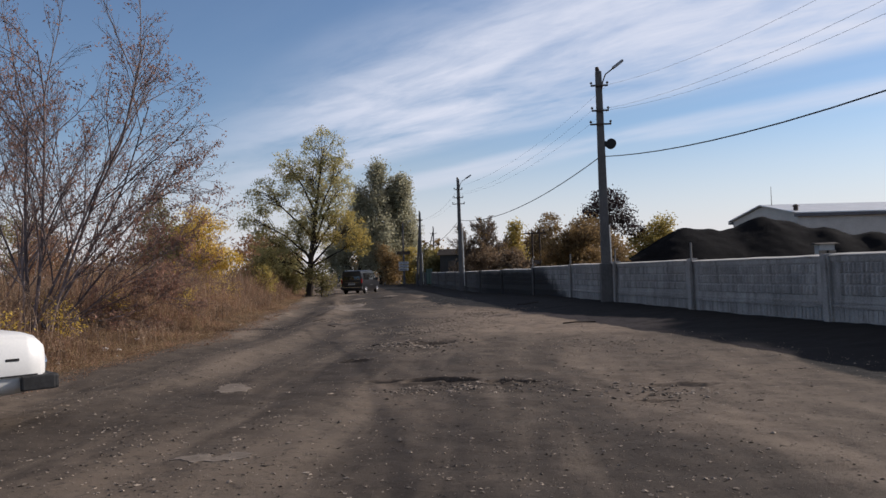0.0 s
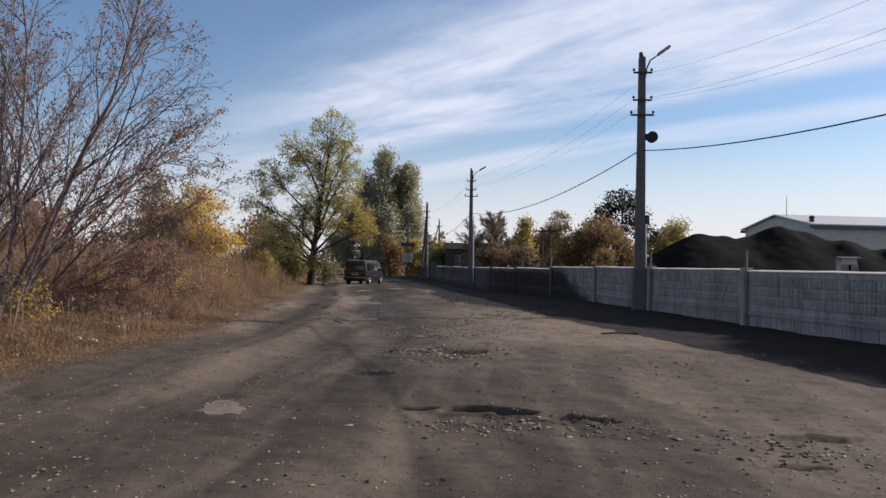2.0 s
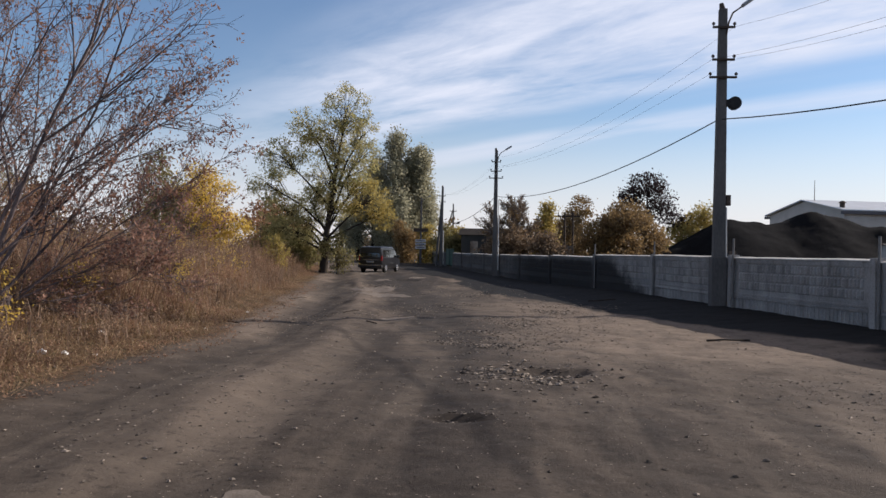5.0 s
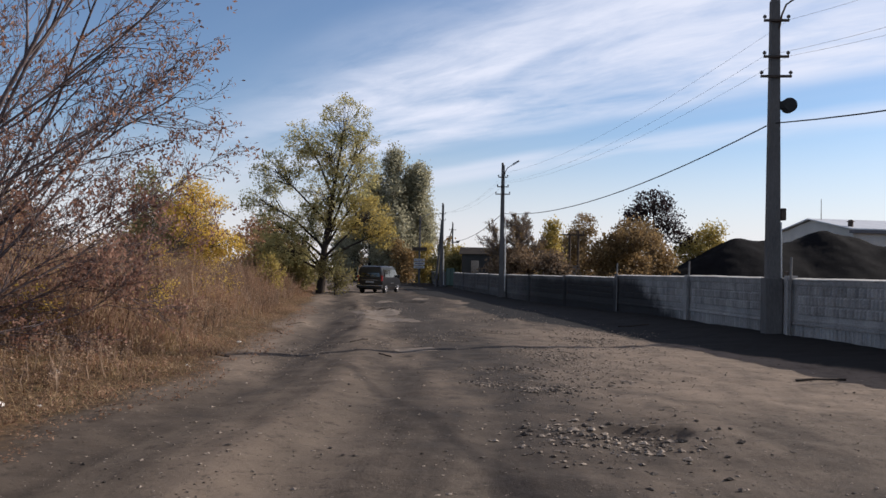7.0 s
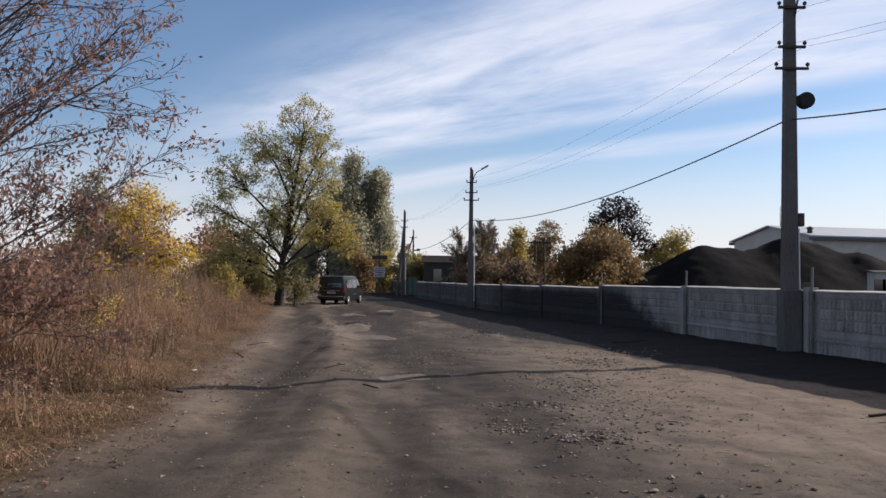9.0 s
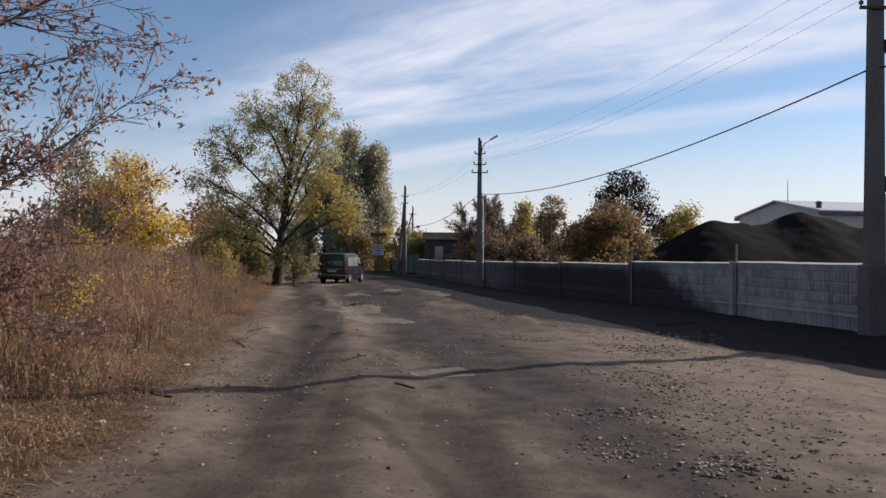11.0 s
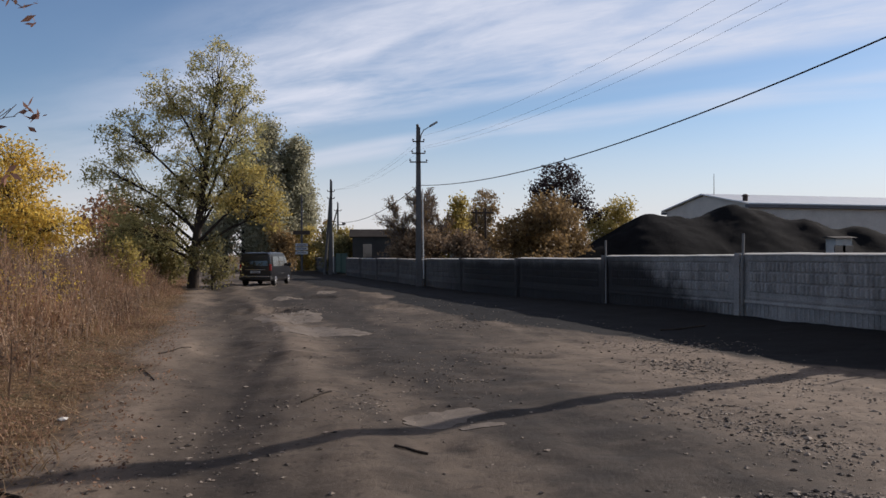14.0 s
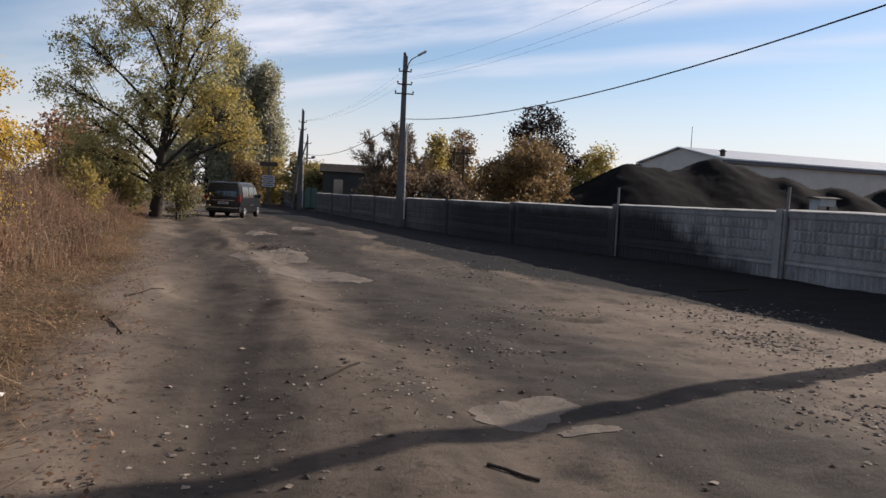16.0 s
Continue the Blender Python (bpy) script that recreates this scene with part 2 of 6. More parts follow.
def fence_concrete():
    """Cast concrete: grey with rain streaks, near black past a slanting edge, less so higher up."""
    m = material("old_concrete", (0.20, 0.195, 0.19), (0.42, 0.405, 0.39), 1.2, 0.9, bump=0.5, fine=25, spread=0.2)
    n, l = m.node_tree.nodes, m.node_tree.links
    b = n["Principled BSDF"]
    clean = b.inputs["Base Color"].links[0].from_socket
    geo, xyz = n.new("ShaderNodeNewGeometry"), n.new("ShaderNodeSeparateXYZ")
    l.new(geo.outputs["Position"], xyz.inputs[0])

    def calc(op, *v):
        x = n.new("ShaderNodeMath")
        x.operation = op
        for i, a in enumerate(v):
            if isinstance(a, (int, float)):
                x.inputs[i].default_value = a
            else:
                l.new(a, x.inputs[i])
        return x.outputs[0]

    def ramp(v, lo, hi, a=0.0, z=1.0):
        r = n.new("ShaderNodeMapRange")
        r.interpolation_type = "SMOOTHSTEP"
        for k, x in (("From Min", lo), ("From Max", hi), ("To Min", a), ("To Max", z)):
            r.inputs[k].default_value = x
        l.new(v, r.inputs["Value"])
        return r.outputs[0]

    def noise(scale, stretch, detail=6):
        mp, t = n.new("ShaderNodeMapping"), n.new("ShaderNodeTexNoise")
        mp.inputs["Scale"].default_value = stretch
        t.inputs["Scale"].default_value, t.inputs["Detail"].default_value, t.inputs["Roughness"].default_value = scale, detail, 0.65
        l.new(geo.outputs["Position"], mp.inputs[0])
        l.new(mp.outputs[0], t.inputs["Vector"])
        return t.outputs["Fac"]

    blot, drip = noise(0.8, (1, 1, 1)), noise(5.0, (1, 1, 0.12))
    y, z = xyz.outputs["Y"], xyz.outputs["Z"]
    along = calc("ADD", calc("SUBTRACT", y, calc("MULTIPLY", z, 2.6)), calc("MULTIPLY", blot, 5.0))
    # near black from about y 36 on, slanting with height, weaker farther along
    darkened = calc("MULTIPLY", ramp(along, 36.0, 38.0), ramp(y, 49.0, 57.0, 1.0, 0.62))
    darkened = calc("MULTIPLY", darkened, ramp(calc("ADD", z, calc("MULTIPLY", blot, 0.7)), 1.5, 1.95, 0.95, 0.45))
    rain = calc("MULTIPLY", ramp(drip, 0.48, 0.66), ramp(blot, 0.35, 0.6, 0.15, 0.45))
    for fac, tone in ((rain, (0.085, 0.08, 0.076)), (darkened, (0.028, 0.027, 0.028))):
        c = n.new("ShaderNodeMix")
        c.data_type = "RGBA"
        l.new(fac, c.inputs["Factor"])
        l.new(clean, c.inputs["A"])
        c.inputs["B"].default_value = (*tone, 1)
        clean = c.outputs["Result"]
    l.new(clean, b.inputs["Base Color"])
    return m


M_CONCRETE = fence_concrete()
# paler than the panels: sun on the fence's top edge, put into the colour
M_SUNLIT_COPING = material("sunlit_edge_concrete", (0.40, 0.385, 0.36), (0.66, 0.64, 0.60), 3, 0.85, bump=0.4, fine=30, spread=0.2)
M_POLE = material("pole_concrete", (0.075, 0.073, 0.072), (0.16, 0.153, 0.147), 2, 0.9, bump=0.4, fine=30, stretch=(1, 1, 0.3))
M_WOODPOLE = material("weathered_pole_wood", (0.07, 0.055, 0.045), (0.16, 0.13, 0.11), 3, 0.9, stretch=(1, 1, 0.1))
M_STEEL = material("rusty_steel", (0.05, 0.04, 0.035), (0.12, 0.09, 0.07), 8, 0.7, metal=0.4)
M_OLDPIPE = material("dull_grey_pipe", (0.13, 0.125, 0.12), (0.26, 0.25, 0.24), 6, 0.7, metal=0.2, bump=0.1)
M_WHITEPIPE = material("white_painted_pipe", (0.60, 0.60, 0.58), (0.78, 0.77, 0.74), 6, 0.6, bump=0.1)
M_BLACK = material("black_rubber_cable", (0.012, 0.012, 0.013), (0.03, 0.03, 0.03), 10, 0.6, bump=0.1)
M_INSUL = material("brown_glass_insulator", (0.04, 0.03, 0.03), (0.09, 0.07, 0.06), 10, 0.25, bump=0)
M_LAMP = material("grey_lamp_housing", (0.25, 0.26, 0.27), (0.40, 0.41, 0.42), 8, 0.5, metal=0.3, bump=0.1)
M_COAL = material("coal", (0.0055, 0.0058, 0.0068), (0.012, 0.0125, 0.0142), 1.2, 0.95, bump=0.7, fine=9, spec=0.05, dist=0.1)
M_STONE = material("gravel_stone", (0.06, 0.05, 0.042), (0.36, 0.298, 0.24), 9, 0.85, spread=0.6, bump=0.3)
M_PATCH = material("pale_concrete_patch", (0.105, 0.087, 0.071), (0.245, 0.203, 0.166), 3, 0.92, bump=0.6, fine=45)
M_BARK = material("dark_bark", (0.022, 0.017, 0.015), (0.060, 0.047, 0.038), 6, 0.95, bump=0.6, fine=30, stretch=(1, 1, 0.3))
M_TWIG = material("purple_brown_twig", (0.078, 0.062, 0.062), (0.215, 0.172, 0.168), 5, 0.9, bump=0.2, spread=0.4)
M_GREYTWIG = material("grey_brown_twig", (0.13, 0.105, 0.092), (0.31, 0.255, 0.225), 5, 0.9, bump=0.2, spread=0.4)
M_WEED = leaf_material("dry_weed_stalk", (0.105, 0.060, 0.043), (0.47, 0.295, 0.19), 0.4)
M_STALK = leaf_material("dead_dark_stalk", (0.08, 0.053, 0.04), (0.46, 0.32, 0.215), 0.35)
M_STRAW = leaf_material("pale_straw", (0.19, 0.125, 0.068), (0.46, 0.33, 0.19), 0.3)
M_LEAF_WILLOW = leaf_material("willow_leaf", (0.22, 0.23, 0.10), (0.68, 0.58, 0.27), 0.6)
M_LEAF_YELLOW = leaf_material("yellow_leaf", (0.47, 0.325, 0.06), (0.93, 0.67, 0.17), 0.6)
M_LEAF_POPLAR = leaf_material("poplar_leaf", (0.26, 0.262, 0.18), (0.58, 0.545, 0.39), 0.6)
M_LEAF_RED = leaf_material("red_brown_leaf", (0.24, 0.135, 0.085), (0.58, 0.35, 0.21), 0.5)
M_LEAF_MAPLE = leaf_material("withered_maple_leaf", (0.18, 0.095, 0.075), (0.46, 0.27, 0.19), 0.45)
M_LEAF_DARK = leaf_material("dark_purple_leaf", (0.022, 0.014, 0.016), (0.060, 0.035, 0.034), 0.2)
M_LEAF_ORANGE = leaf_material("orange_brown_leaf", (0.125, 0.085, 0.045), (0.42, 0.285, 0.13), 0.5)
M_LEAF_OLIVE = leaf_material("olive_leaf", (0.13, 0.125, 0.055), (0.38, 0.32, 0.14), 0.5)
M_LEAF_BROWN = leaf_material("dull_brown_leaf", (0.12, 0.088, 0.06), (0.36, 0.255, 0.16), 0.45)
M_LEAF_PALE = leaf_material("pale_yellow_green_leaf", (0.25, 0.21, 0.065), (0.62, 0.48, 0.16), 0.55)
M_FARWALL = material("pale_render_wall", (0.46, 0.43, 0.39), (0.62, 0.58, 0.53), 0.6, 0.85, bump=0.1, fine=6)
M_ROOFMETAL = material("pale_metal_roof", (0.52, 0.55, 0.58), (0.68, 0.70, 0.72), 0.5, 0.5, metal=0.2, bump=0.1)
M_BAND = material("dark_grey_fascia", (0.10, 0.10, 0.11), (0.16, 0.16, 0.17), 2, 0.8)
M_DARKWALL = material("dark_sooty_wall", (0.05, 0.046, 0.043), (0.10, 0.09, 0.08), 1, 0.9)
M_DARKROOF = material("dark_tarred_roof", (0.022, 0.019, 0.018), (0.05, 0.043, 0.038), 1, 0.95, spec=0.1)
M_BLOCK = material("white_silicate_brick", (0.42, 0.41, 0.39), (0.60, 0.58, 0.54), 2, 0.9)
M_VAN = material("black_van_paint", (0.010, 0.010, 0.012), (0.016, 0.016, 0.019), 2, 0.28, bump=0.02, spec=0.6)
M_WHITECAR = material("white_car_paint", (0.70, 0.71, 0.70), (0.80, 0.80, 0.78), 2, 0.3, bump=0.01, spec=0.5)
M_GLASS = material("dark_tinted_glass", (0.008, 0.009, 0.010), (0.014, 0.015, 0.017), 2, 0.06, bump=0, spec=0.9)
M_TYRE = material("tyre_rubber", (0.012, 0.012, 0.012), (0.03, 0.029, 0.028), 20, 0.85)
M_RIM = material("silver_rim", (0.40, 0.40, 0.41), (0.58, 0.58, 0.59), 8, 0.35, metal=0.7, bump=0.05)
M_RED = material("red_tail_lens", (0.25, 0.012, 0.012), (0.40, 0.02, 0.02), 20, 0.2, bump=0.02, spec=0.7)
M_PLATE = material("white_number_plate", (0.55, 0.55, 0.56), (0.68, 0.68, 0.68), 10, 0.5, bump=0)
M_PLASTIC = material("black_bumper_plastic", (0.015, 0.015, 0.016), (0.04, 0.04, 0.041), 12, 0.55, bump=0.1)
M_CHROME = material("chrome_strip", (0.55, 0.55, 0.56), (0.7, 0.7, 0.71), 10, 0.2, metal=0.9, bump=0)
M_GREEN = material("green_truck_tarpaulin", (0.025, 0.06, 0.05), (0.05, 0.10, 0.085), 2, 0.6, bump=0.2)
M_GATE = material("green_painted_sheet", (0.03, 0.075, 0.06), (0.06, 0.12, 0.095), 2, 0.6, bump=0.1)
M_SIGN = material("white_sign_board", (0.55, 0.55, 0.54), (0.72, 0.72, 0.70), 3, 0.6, bump=0.05)
M_SIGNTXT = material("dark_sign_paint", (0.04, 0.04, 0.05), (0.08, 0.08, 0.09), 3, 0.6, bump=0)
M_LITTER = material("white_plastic_litter", (0.60, 0.58, 0.54), (0.82, 0.80, 0.76), 15, 0.5, bump=0.3)
M_BROWNROOF = material("brown_sheet_roof", (0.10, 0.07, 0.055), (0.17, 0.12, 0.09), 2, 0.8)


# ---- builders ----
def part(name, bm, mat, parent=None, label=""):
    """Links a bmesh as one mesh object, under a parent if there is one."""
    me = bpy.data.meshes.new(name)
    bm.to_mesh(me)
    bm.free()
    me.materials.append(mat)
    ob = new(name, me)
    ob.parent = parent
    return tagged(ob, label) if label else ob


def raw(name, verts, faces, mat, parent=None, label="", smooth=False):
    me = bpy.data.meshes.new(name)
    me.from_pydata(verts, [], faces)
    me.materials.append(mat)
    if smooth:
        me.polygons.foreach_set("use_smooth", [True] * len(me.polygons))
    me.update()
    ob = new(name, me)
    ob.parent = parent
    return tagged(ob, label) if label else ob


def thing(name, m, label, category, group="", kind=""):
    ob = new(name)
    ob.matrix_world = m
    return tagged(ob, label, category, group, kind)


def box(bm, x0, x1, y0, y1, z0, z1, bevel=0.0, m=None):
    got = bmesh.ops.create_cube(bm, size=1.0)["verts"]
    bmesh.ops.transform(bm, verts=got, matrix=Matrix.Translation(((x0 + x1) / 2, (y0 + y1) / 2, (z0 + z1) / 2)) @ Matrix.Diagonal((x1 - x0, y1 - y0, z1 - z0, 1)))
    if bevel:
        edges = list({e for v in got for e in v.link_edges})
        got = bmesh.ops.bevel(bm, geom=edges, offset=bevel, segments=2, affect="EDGES", profile=0.6)["verts"]
    if m is not None:
        bmesh.ops.transform(bm, verts=got, matrix=m)
    return bm


def rod(bm, p, q, r0, r1=None, sides=8):
    """A tapered rod from p to q."""
    p, q = Vector(p), Vector(q)
    r1 = r0 if r1 is None else r1
    d = q - p
    got = bmesh.ops.create_cone(bm, cap_ends=True, segments=sides, radius1=r0, radius2=r1, depth=d.length)["verts"]
    bmesh.ops.transform(bm, verts=got, matrix=Matrix.Translation((p + q) / 2) @ d.to_track_quat("Z", "Y").to_matrix().to_4x4())
    return bm


def smooth_ob(ob):
    ob.data.polygons.foreach_set("use_smooth", [True] * len(ob.data.polygons))
    return ob


def cable(name, p, q, sag, r, mat, label, cat, steps=18, group=""):
    """A hanging wire from p to q."""
    p, q = Vector(p), Vector(q)
    cu = bpy.data.curves.new(name, "CURVE")
    cu.dimensions, cu.bevel_depth, cu.bevel_resolution = "3D", r, 1
    s = cu.splines.new("POLY")
    s.points.add(steps)
    for i in range(steps + 1):
        f = i / steps
        c = p.lerp(q, f)
        s.points[i].co = (c.x, c.y, c.z - sag * 4 * f * (1 - f), 1)
    cu.materials.append(mat)
    tmp = bpy.data.objects.new(name, cu)
    me = bpy.data.meshes.new_from_object(tmp)
    bpy.data.objects.remove(tmp)
    return tagged(new(name, me), label, cat, group)


def value_noise(x, y, seed):
    """Smooth lattice noise in -1..1 for arrays of places."""
    rng = np.random.RandomState(seed)
    grid = rng.rand(256, 256) * 2 - 1
    xi, yi = np.floor(x).astype(int), np.floor(y).astype(int)
    fx, fy = x - xi, y - yi
    fx, fy = fx * fx * (3 - 2 * fx), fy * fy * (3 - 2 * fy)
    a, b = grid[xi % 256, yi % 256], grid[(xi + 1) % 256, yi % 256]
    c, d = grid[xi % 256, (yi + 1) % 256], grid[(xi + 1) % 256, (yi + 1) % 256]
    return (a * (1 - fx) + b * fx) * (1 - fy) + (c * (1 - fx) + d * fx) * fy


def fbm(x, y, scale, seed, octaves=4):
    s, amp, tot = 0, 1.0, 0
    for i in range(octaves):
        s = s + amp * value_noise(x * scale * 2 ** i + 17.3 * i, y * scale * 2 ** i - 9.1 * i, seed + i)
        tot += amp
        amp *= 0.5
    return s / tot


def sstep(v, a, b):
    t = np.clip((v - a) / (b - a), 0, 1)
    return t * t * (3 - 2 * t)


# ---- the lie of the land ----
EDGE_Y, EDGE_X = [-40, 0, 13, 20, 25, 31, 40, 55, 80, 110, 160, 400], [-8.4, -7.9, -7.7, -7.75, -8.35, -9.4, -11.0, -14.0, -19.5, -27, -41, -112]
FENCE = [(11.75, -0.2), (10.15, 5.6), (8.55, 11.4), (6.98, 17.3), (5.5, 23.1), (4.15, 28.7), (3.05, 34.5), (1.65, 40.3), (0.1, 46.1), (-1.35, 51.9), (-2.55, 57.7), (-3.7, 63.6), (-4.85, 69.5), (-6.0, 75.4), (-7.15, 81.3), (-8.35, 87.2), (-9.55, 93.1), (-10.75, 99.0)]
FENCE_Y, FENCE_X = [p[1] for p in FENCE] + [112, 160, 400], [p[0] for p in FENCE] + [-13.5, -27, -95]


def edge_x(y):
    return np.interp(y, EDGE_Y, EDGE_X)


def fence_x(y):
    return np.interp(y, FENCE_Y, FENCE_X)


POTHOLES = [(-1.05, 11.25, 0.34, 0.16, 0.10), (-0.62, 11.1, 0.22, 0.12, 0.07), (-0.02, 10.8, 0.26, 0.13, 0.08), (0.28, 10.7, 0.16, 0.09, 0.06), (-1.75, 11.3, 0.22, 0.09, 0.05), (-2.7, 13.8, 0.3, 0.12, 0.03), (2.2, 10.3, 0.4, 0.16, 0.03), (1.68, 9.15, 0.26, 0.10, 0.035), (-1.6, 17.0, 0.6, 0.35, 0.04), (-6.9, 29.6, 0.5, 0.5, 0.022), (-8.6, 40.5, 0.8, 1.3, 0.07), (-8.2, 31.5, 0.5, 0.9, 0.025), (-3.2, 29.5, 0.6, 0.35, 0.025), (-7.6, 48.0, 0.9, 1.6, 0.06), (-4.9, 42.0, 0.5, 0.9, 0.05)]


def ground_height(x, y):
    x, y = np.asarray(x, float), np.asarray(y, float)
    e, f = edge_x(y), fence_x(y)
    near = 1 - sstep(np.abs(y - 20), 45, 120)
    h = 0.30 * sstep(e - x, 0.2, 4.0) + 0.20 * sstep(x - f, -3.2, -0.6) * (1 - sstep(y, 34, 56))
    h = h + 0.05 * fbm(x, y, 0.22, 3) * (0.3 + 0.7 * near)
    h = h + near * (0.030 * fbm(x, y, 0.9, 11) + 0.020 * fbm(x, y, 3.2, 21, 3))
    c = x - e
    wob = 0.25 * fbm(x * 0.2, y, 0.12, 41)
    for k, wd, dp in ((1.30, 0.40, 0.065), (3.2, 0.35, 0.040), (2.45, 0.32, -0.045), (4.6, 0.4, 0.03), (6.2, 0.4, 0.025)):
        h = h - near * dp * np.exp(-((c + wob - k) / wd) ** 2)
    ragged = fbm(x, y, 3.5, 31, 3)
    for px, py, rx, ry, dp in POTHOLES:
        r = (((x - px) / rx) ** 2 + ((y - py) / ry) ** 2) * (1 + 0.55 * ragged)
        h = h - 1.8 * dp * np.exp(-np.clip(r, 0, 9) ** 4) + 0.3 * dp * np.exp(-((np.sqrt(np.abs(r)) - 1.35) / 0.3) ** 2)
    return h


def on_ground(x, y):
    return float(ground_height(np.array([x]), np.array([y]))[0])


def lines(spans, grow_lo, grow_hi):
    v = []
    for a, b, s in spans:
        v += list(np.arange(a, b, s))
    v.append(spans[-1][1])
    lo, hi, s0, s1 = [v[0]], [v[-1]], spans[0][2], spans[-1][2]
    while lo[-1] > grow_lo:
        s0 *= 1.25
        lo.append(lo[-1] - s0)
    while hi[-1] < grow_hi:
        s1 *= 1.25
        hi.append(hi[-1] + s1)
    return np.array(lo[:0:-1] + v + hi[1:])


def build_ground():
    gx = lines([(-16, -10, 0.3), (-10, -2.2, 0.085), (-2.2, 2.6, 0.05), (2.6, 6, 0.085), (6, 12, 0.3)], -1900, 1900)
    gy = lines([(-6, 3, 0.4), (3, 8.8, 0.085), (8.8, 12, 0.04), (12, 32, 0.085), (32, 60, 0.22), (60, 120, 0.6)], -1900, 1900)
    X, Y = np.meshgrid(gx, gy)
    Z = ground_height(X.ravel(), Y.ravel())
    nx, ny = len(gx), len(gy)
    i = np.arange(nx * ny).reshape(ny, nx)
    faces = np.stack([i[:-1, :-1], i[:-1, 1:], i[1:, 1:], i[1:, :-1]], -1).reshape(-1, 4)
    ob = raw("ground", np.stack([X.ravel(), Y.ravel(), Z], 1).tolist(), faces.tolist(), M_GROUND, smooth=True)
    x, y = X.ravel(), Y.ravel()
    e, f = edge_x(y), fence_x(y)
    ragged = 0.45 * fbm(x, y, 0.55, 51) + 0.25 * fbm(x, y, 2.2, 57)
    litter = sstep(e - x + 1.2 * ragged, -0.25, 0.55)
    litter = np.maximum(litter, sstep(x - f, 0.5, 3))
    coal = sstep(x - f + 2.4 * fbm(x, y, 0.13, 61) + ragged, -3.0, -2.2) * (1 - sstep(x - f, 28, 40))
    # fence shade put into the coal mask near y 27; wider dark band beyond
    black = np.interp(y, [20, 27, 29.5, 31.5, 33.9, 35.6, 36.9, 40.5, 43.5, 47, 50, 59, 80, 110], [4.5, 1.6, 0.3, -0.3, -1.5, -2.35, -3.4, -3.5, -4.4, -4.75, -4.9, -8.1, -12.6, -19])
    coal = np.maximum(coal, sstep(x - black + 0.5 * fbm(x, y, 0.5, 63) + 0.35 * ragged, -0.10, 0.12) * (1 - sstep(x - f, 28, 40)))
    dust = sstep(fbm(x * 1.4 + 0.28 * y, y * 0.32, 0.6, 71), 0.05, 0.5) + 0.6 * np.exp(-((x - e - 2.5 - 0.25 * ragged) / 0.30) ** 2) * sstep(y, 15, 20) + 0.75 * np.exp(-((x - e - 0.35 - 0.3 * ragged) / 0.5) ** 2) - 0.6 * np.exp(-((x - e - 1.55 - 0.2 * ragged) / 0.5) ** 2)
    dust = dust + 0.9 * np.exp(-((x - f + 4.8 + ragged) / 1.7) ** 2) * (1 - sstep(y, 29, 33))
    dust = dust + 1.2 * np.exp(-((x - 0.1 + ragged) / 2.2) ** 2) * sstep(y, 17, 22) * (1 - sstep(y, 29, 32))
    dust = np.clip(dust, 0, 1) * (0.45 + 0.55 * sstep(y, 15, 23)) * (1 - litter)
    dust = np.clip(dust + (0.14 + 0.28 * sstep(x - e, 5.0, 7.0)) * (1 - litter) * sstep(y, 17, 20) * (1 - sstep(y, 30, 36)), 0, 1)
    worn = np.exp(-((x - e - 4.6 - 1.2 * ragged) / 1.9) ** 2) * sstep(y, 12, 22) * (1 - litter)
    worn = np.maximum(worn, 0.5 * (np.exp(-((x - e - 3.2 - 0.4 * ragged) / 0.35) ** 2) + np.exp(-((x - e - 1.55 - 0.35 * ragged) / 0.5) ** 2)) * sstep(y, 13, 20))
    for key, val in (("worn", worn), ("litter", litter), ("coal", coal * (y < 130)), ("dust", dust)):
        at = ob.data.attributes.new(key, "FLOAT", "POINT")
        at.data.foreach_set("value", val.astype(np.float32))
    return tagged(ob, "rutted brown dirt road with worn asphalt, potholes and a littered verge", "ground", kind="structure")


build_ground()


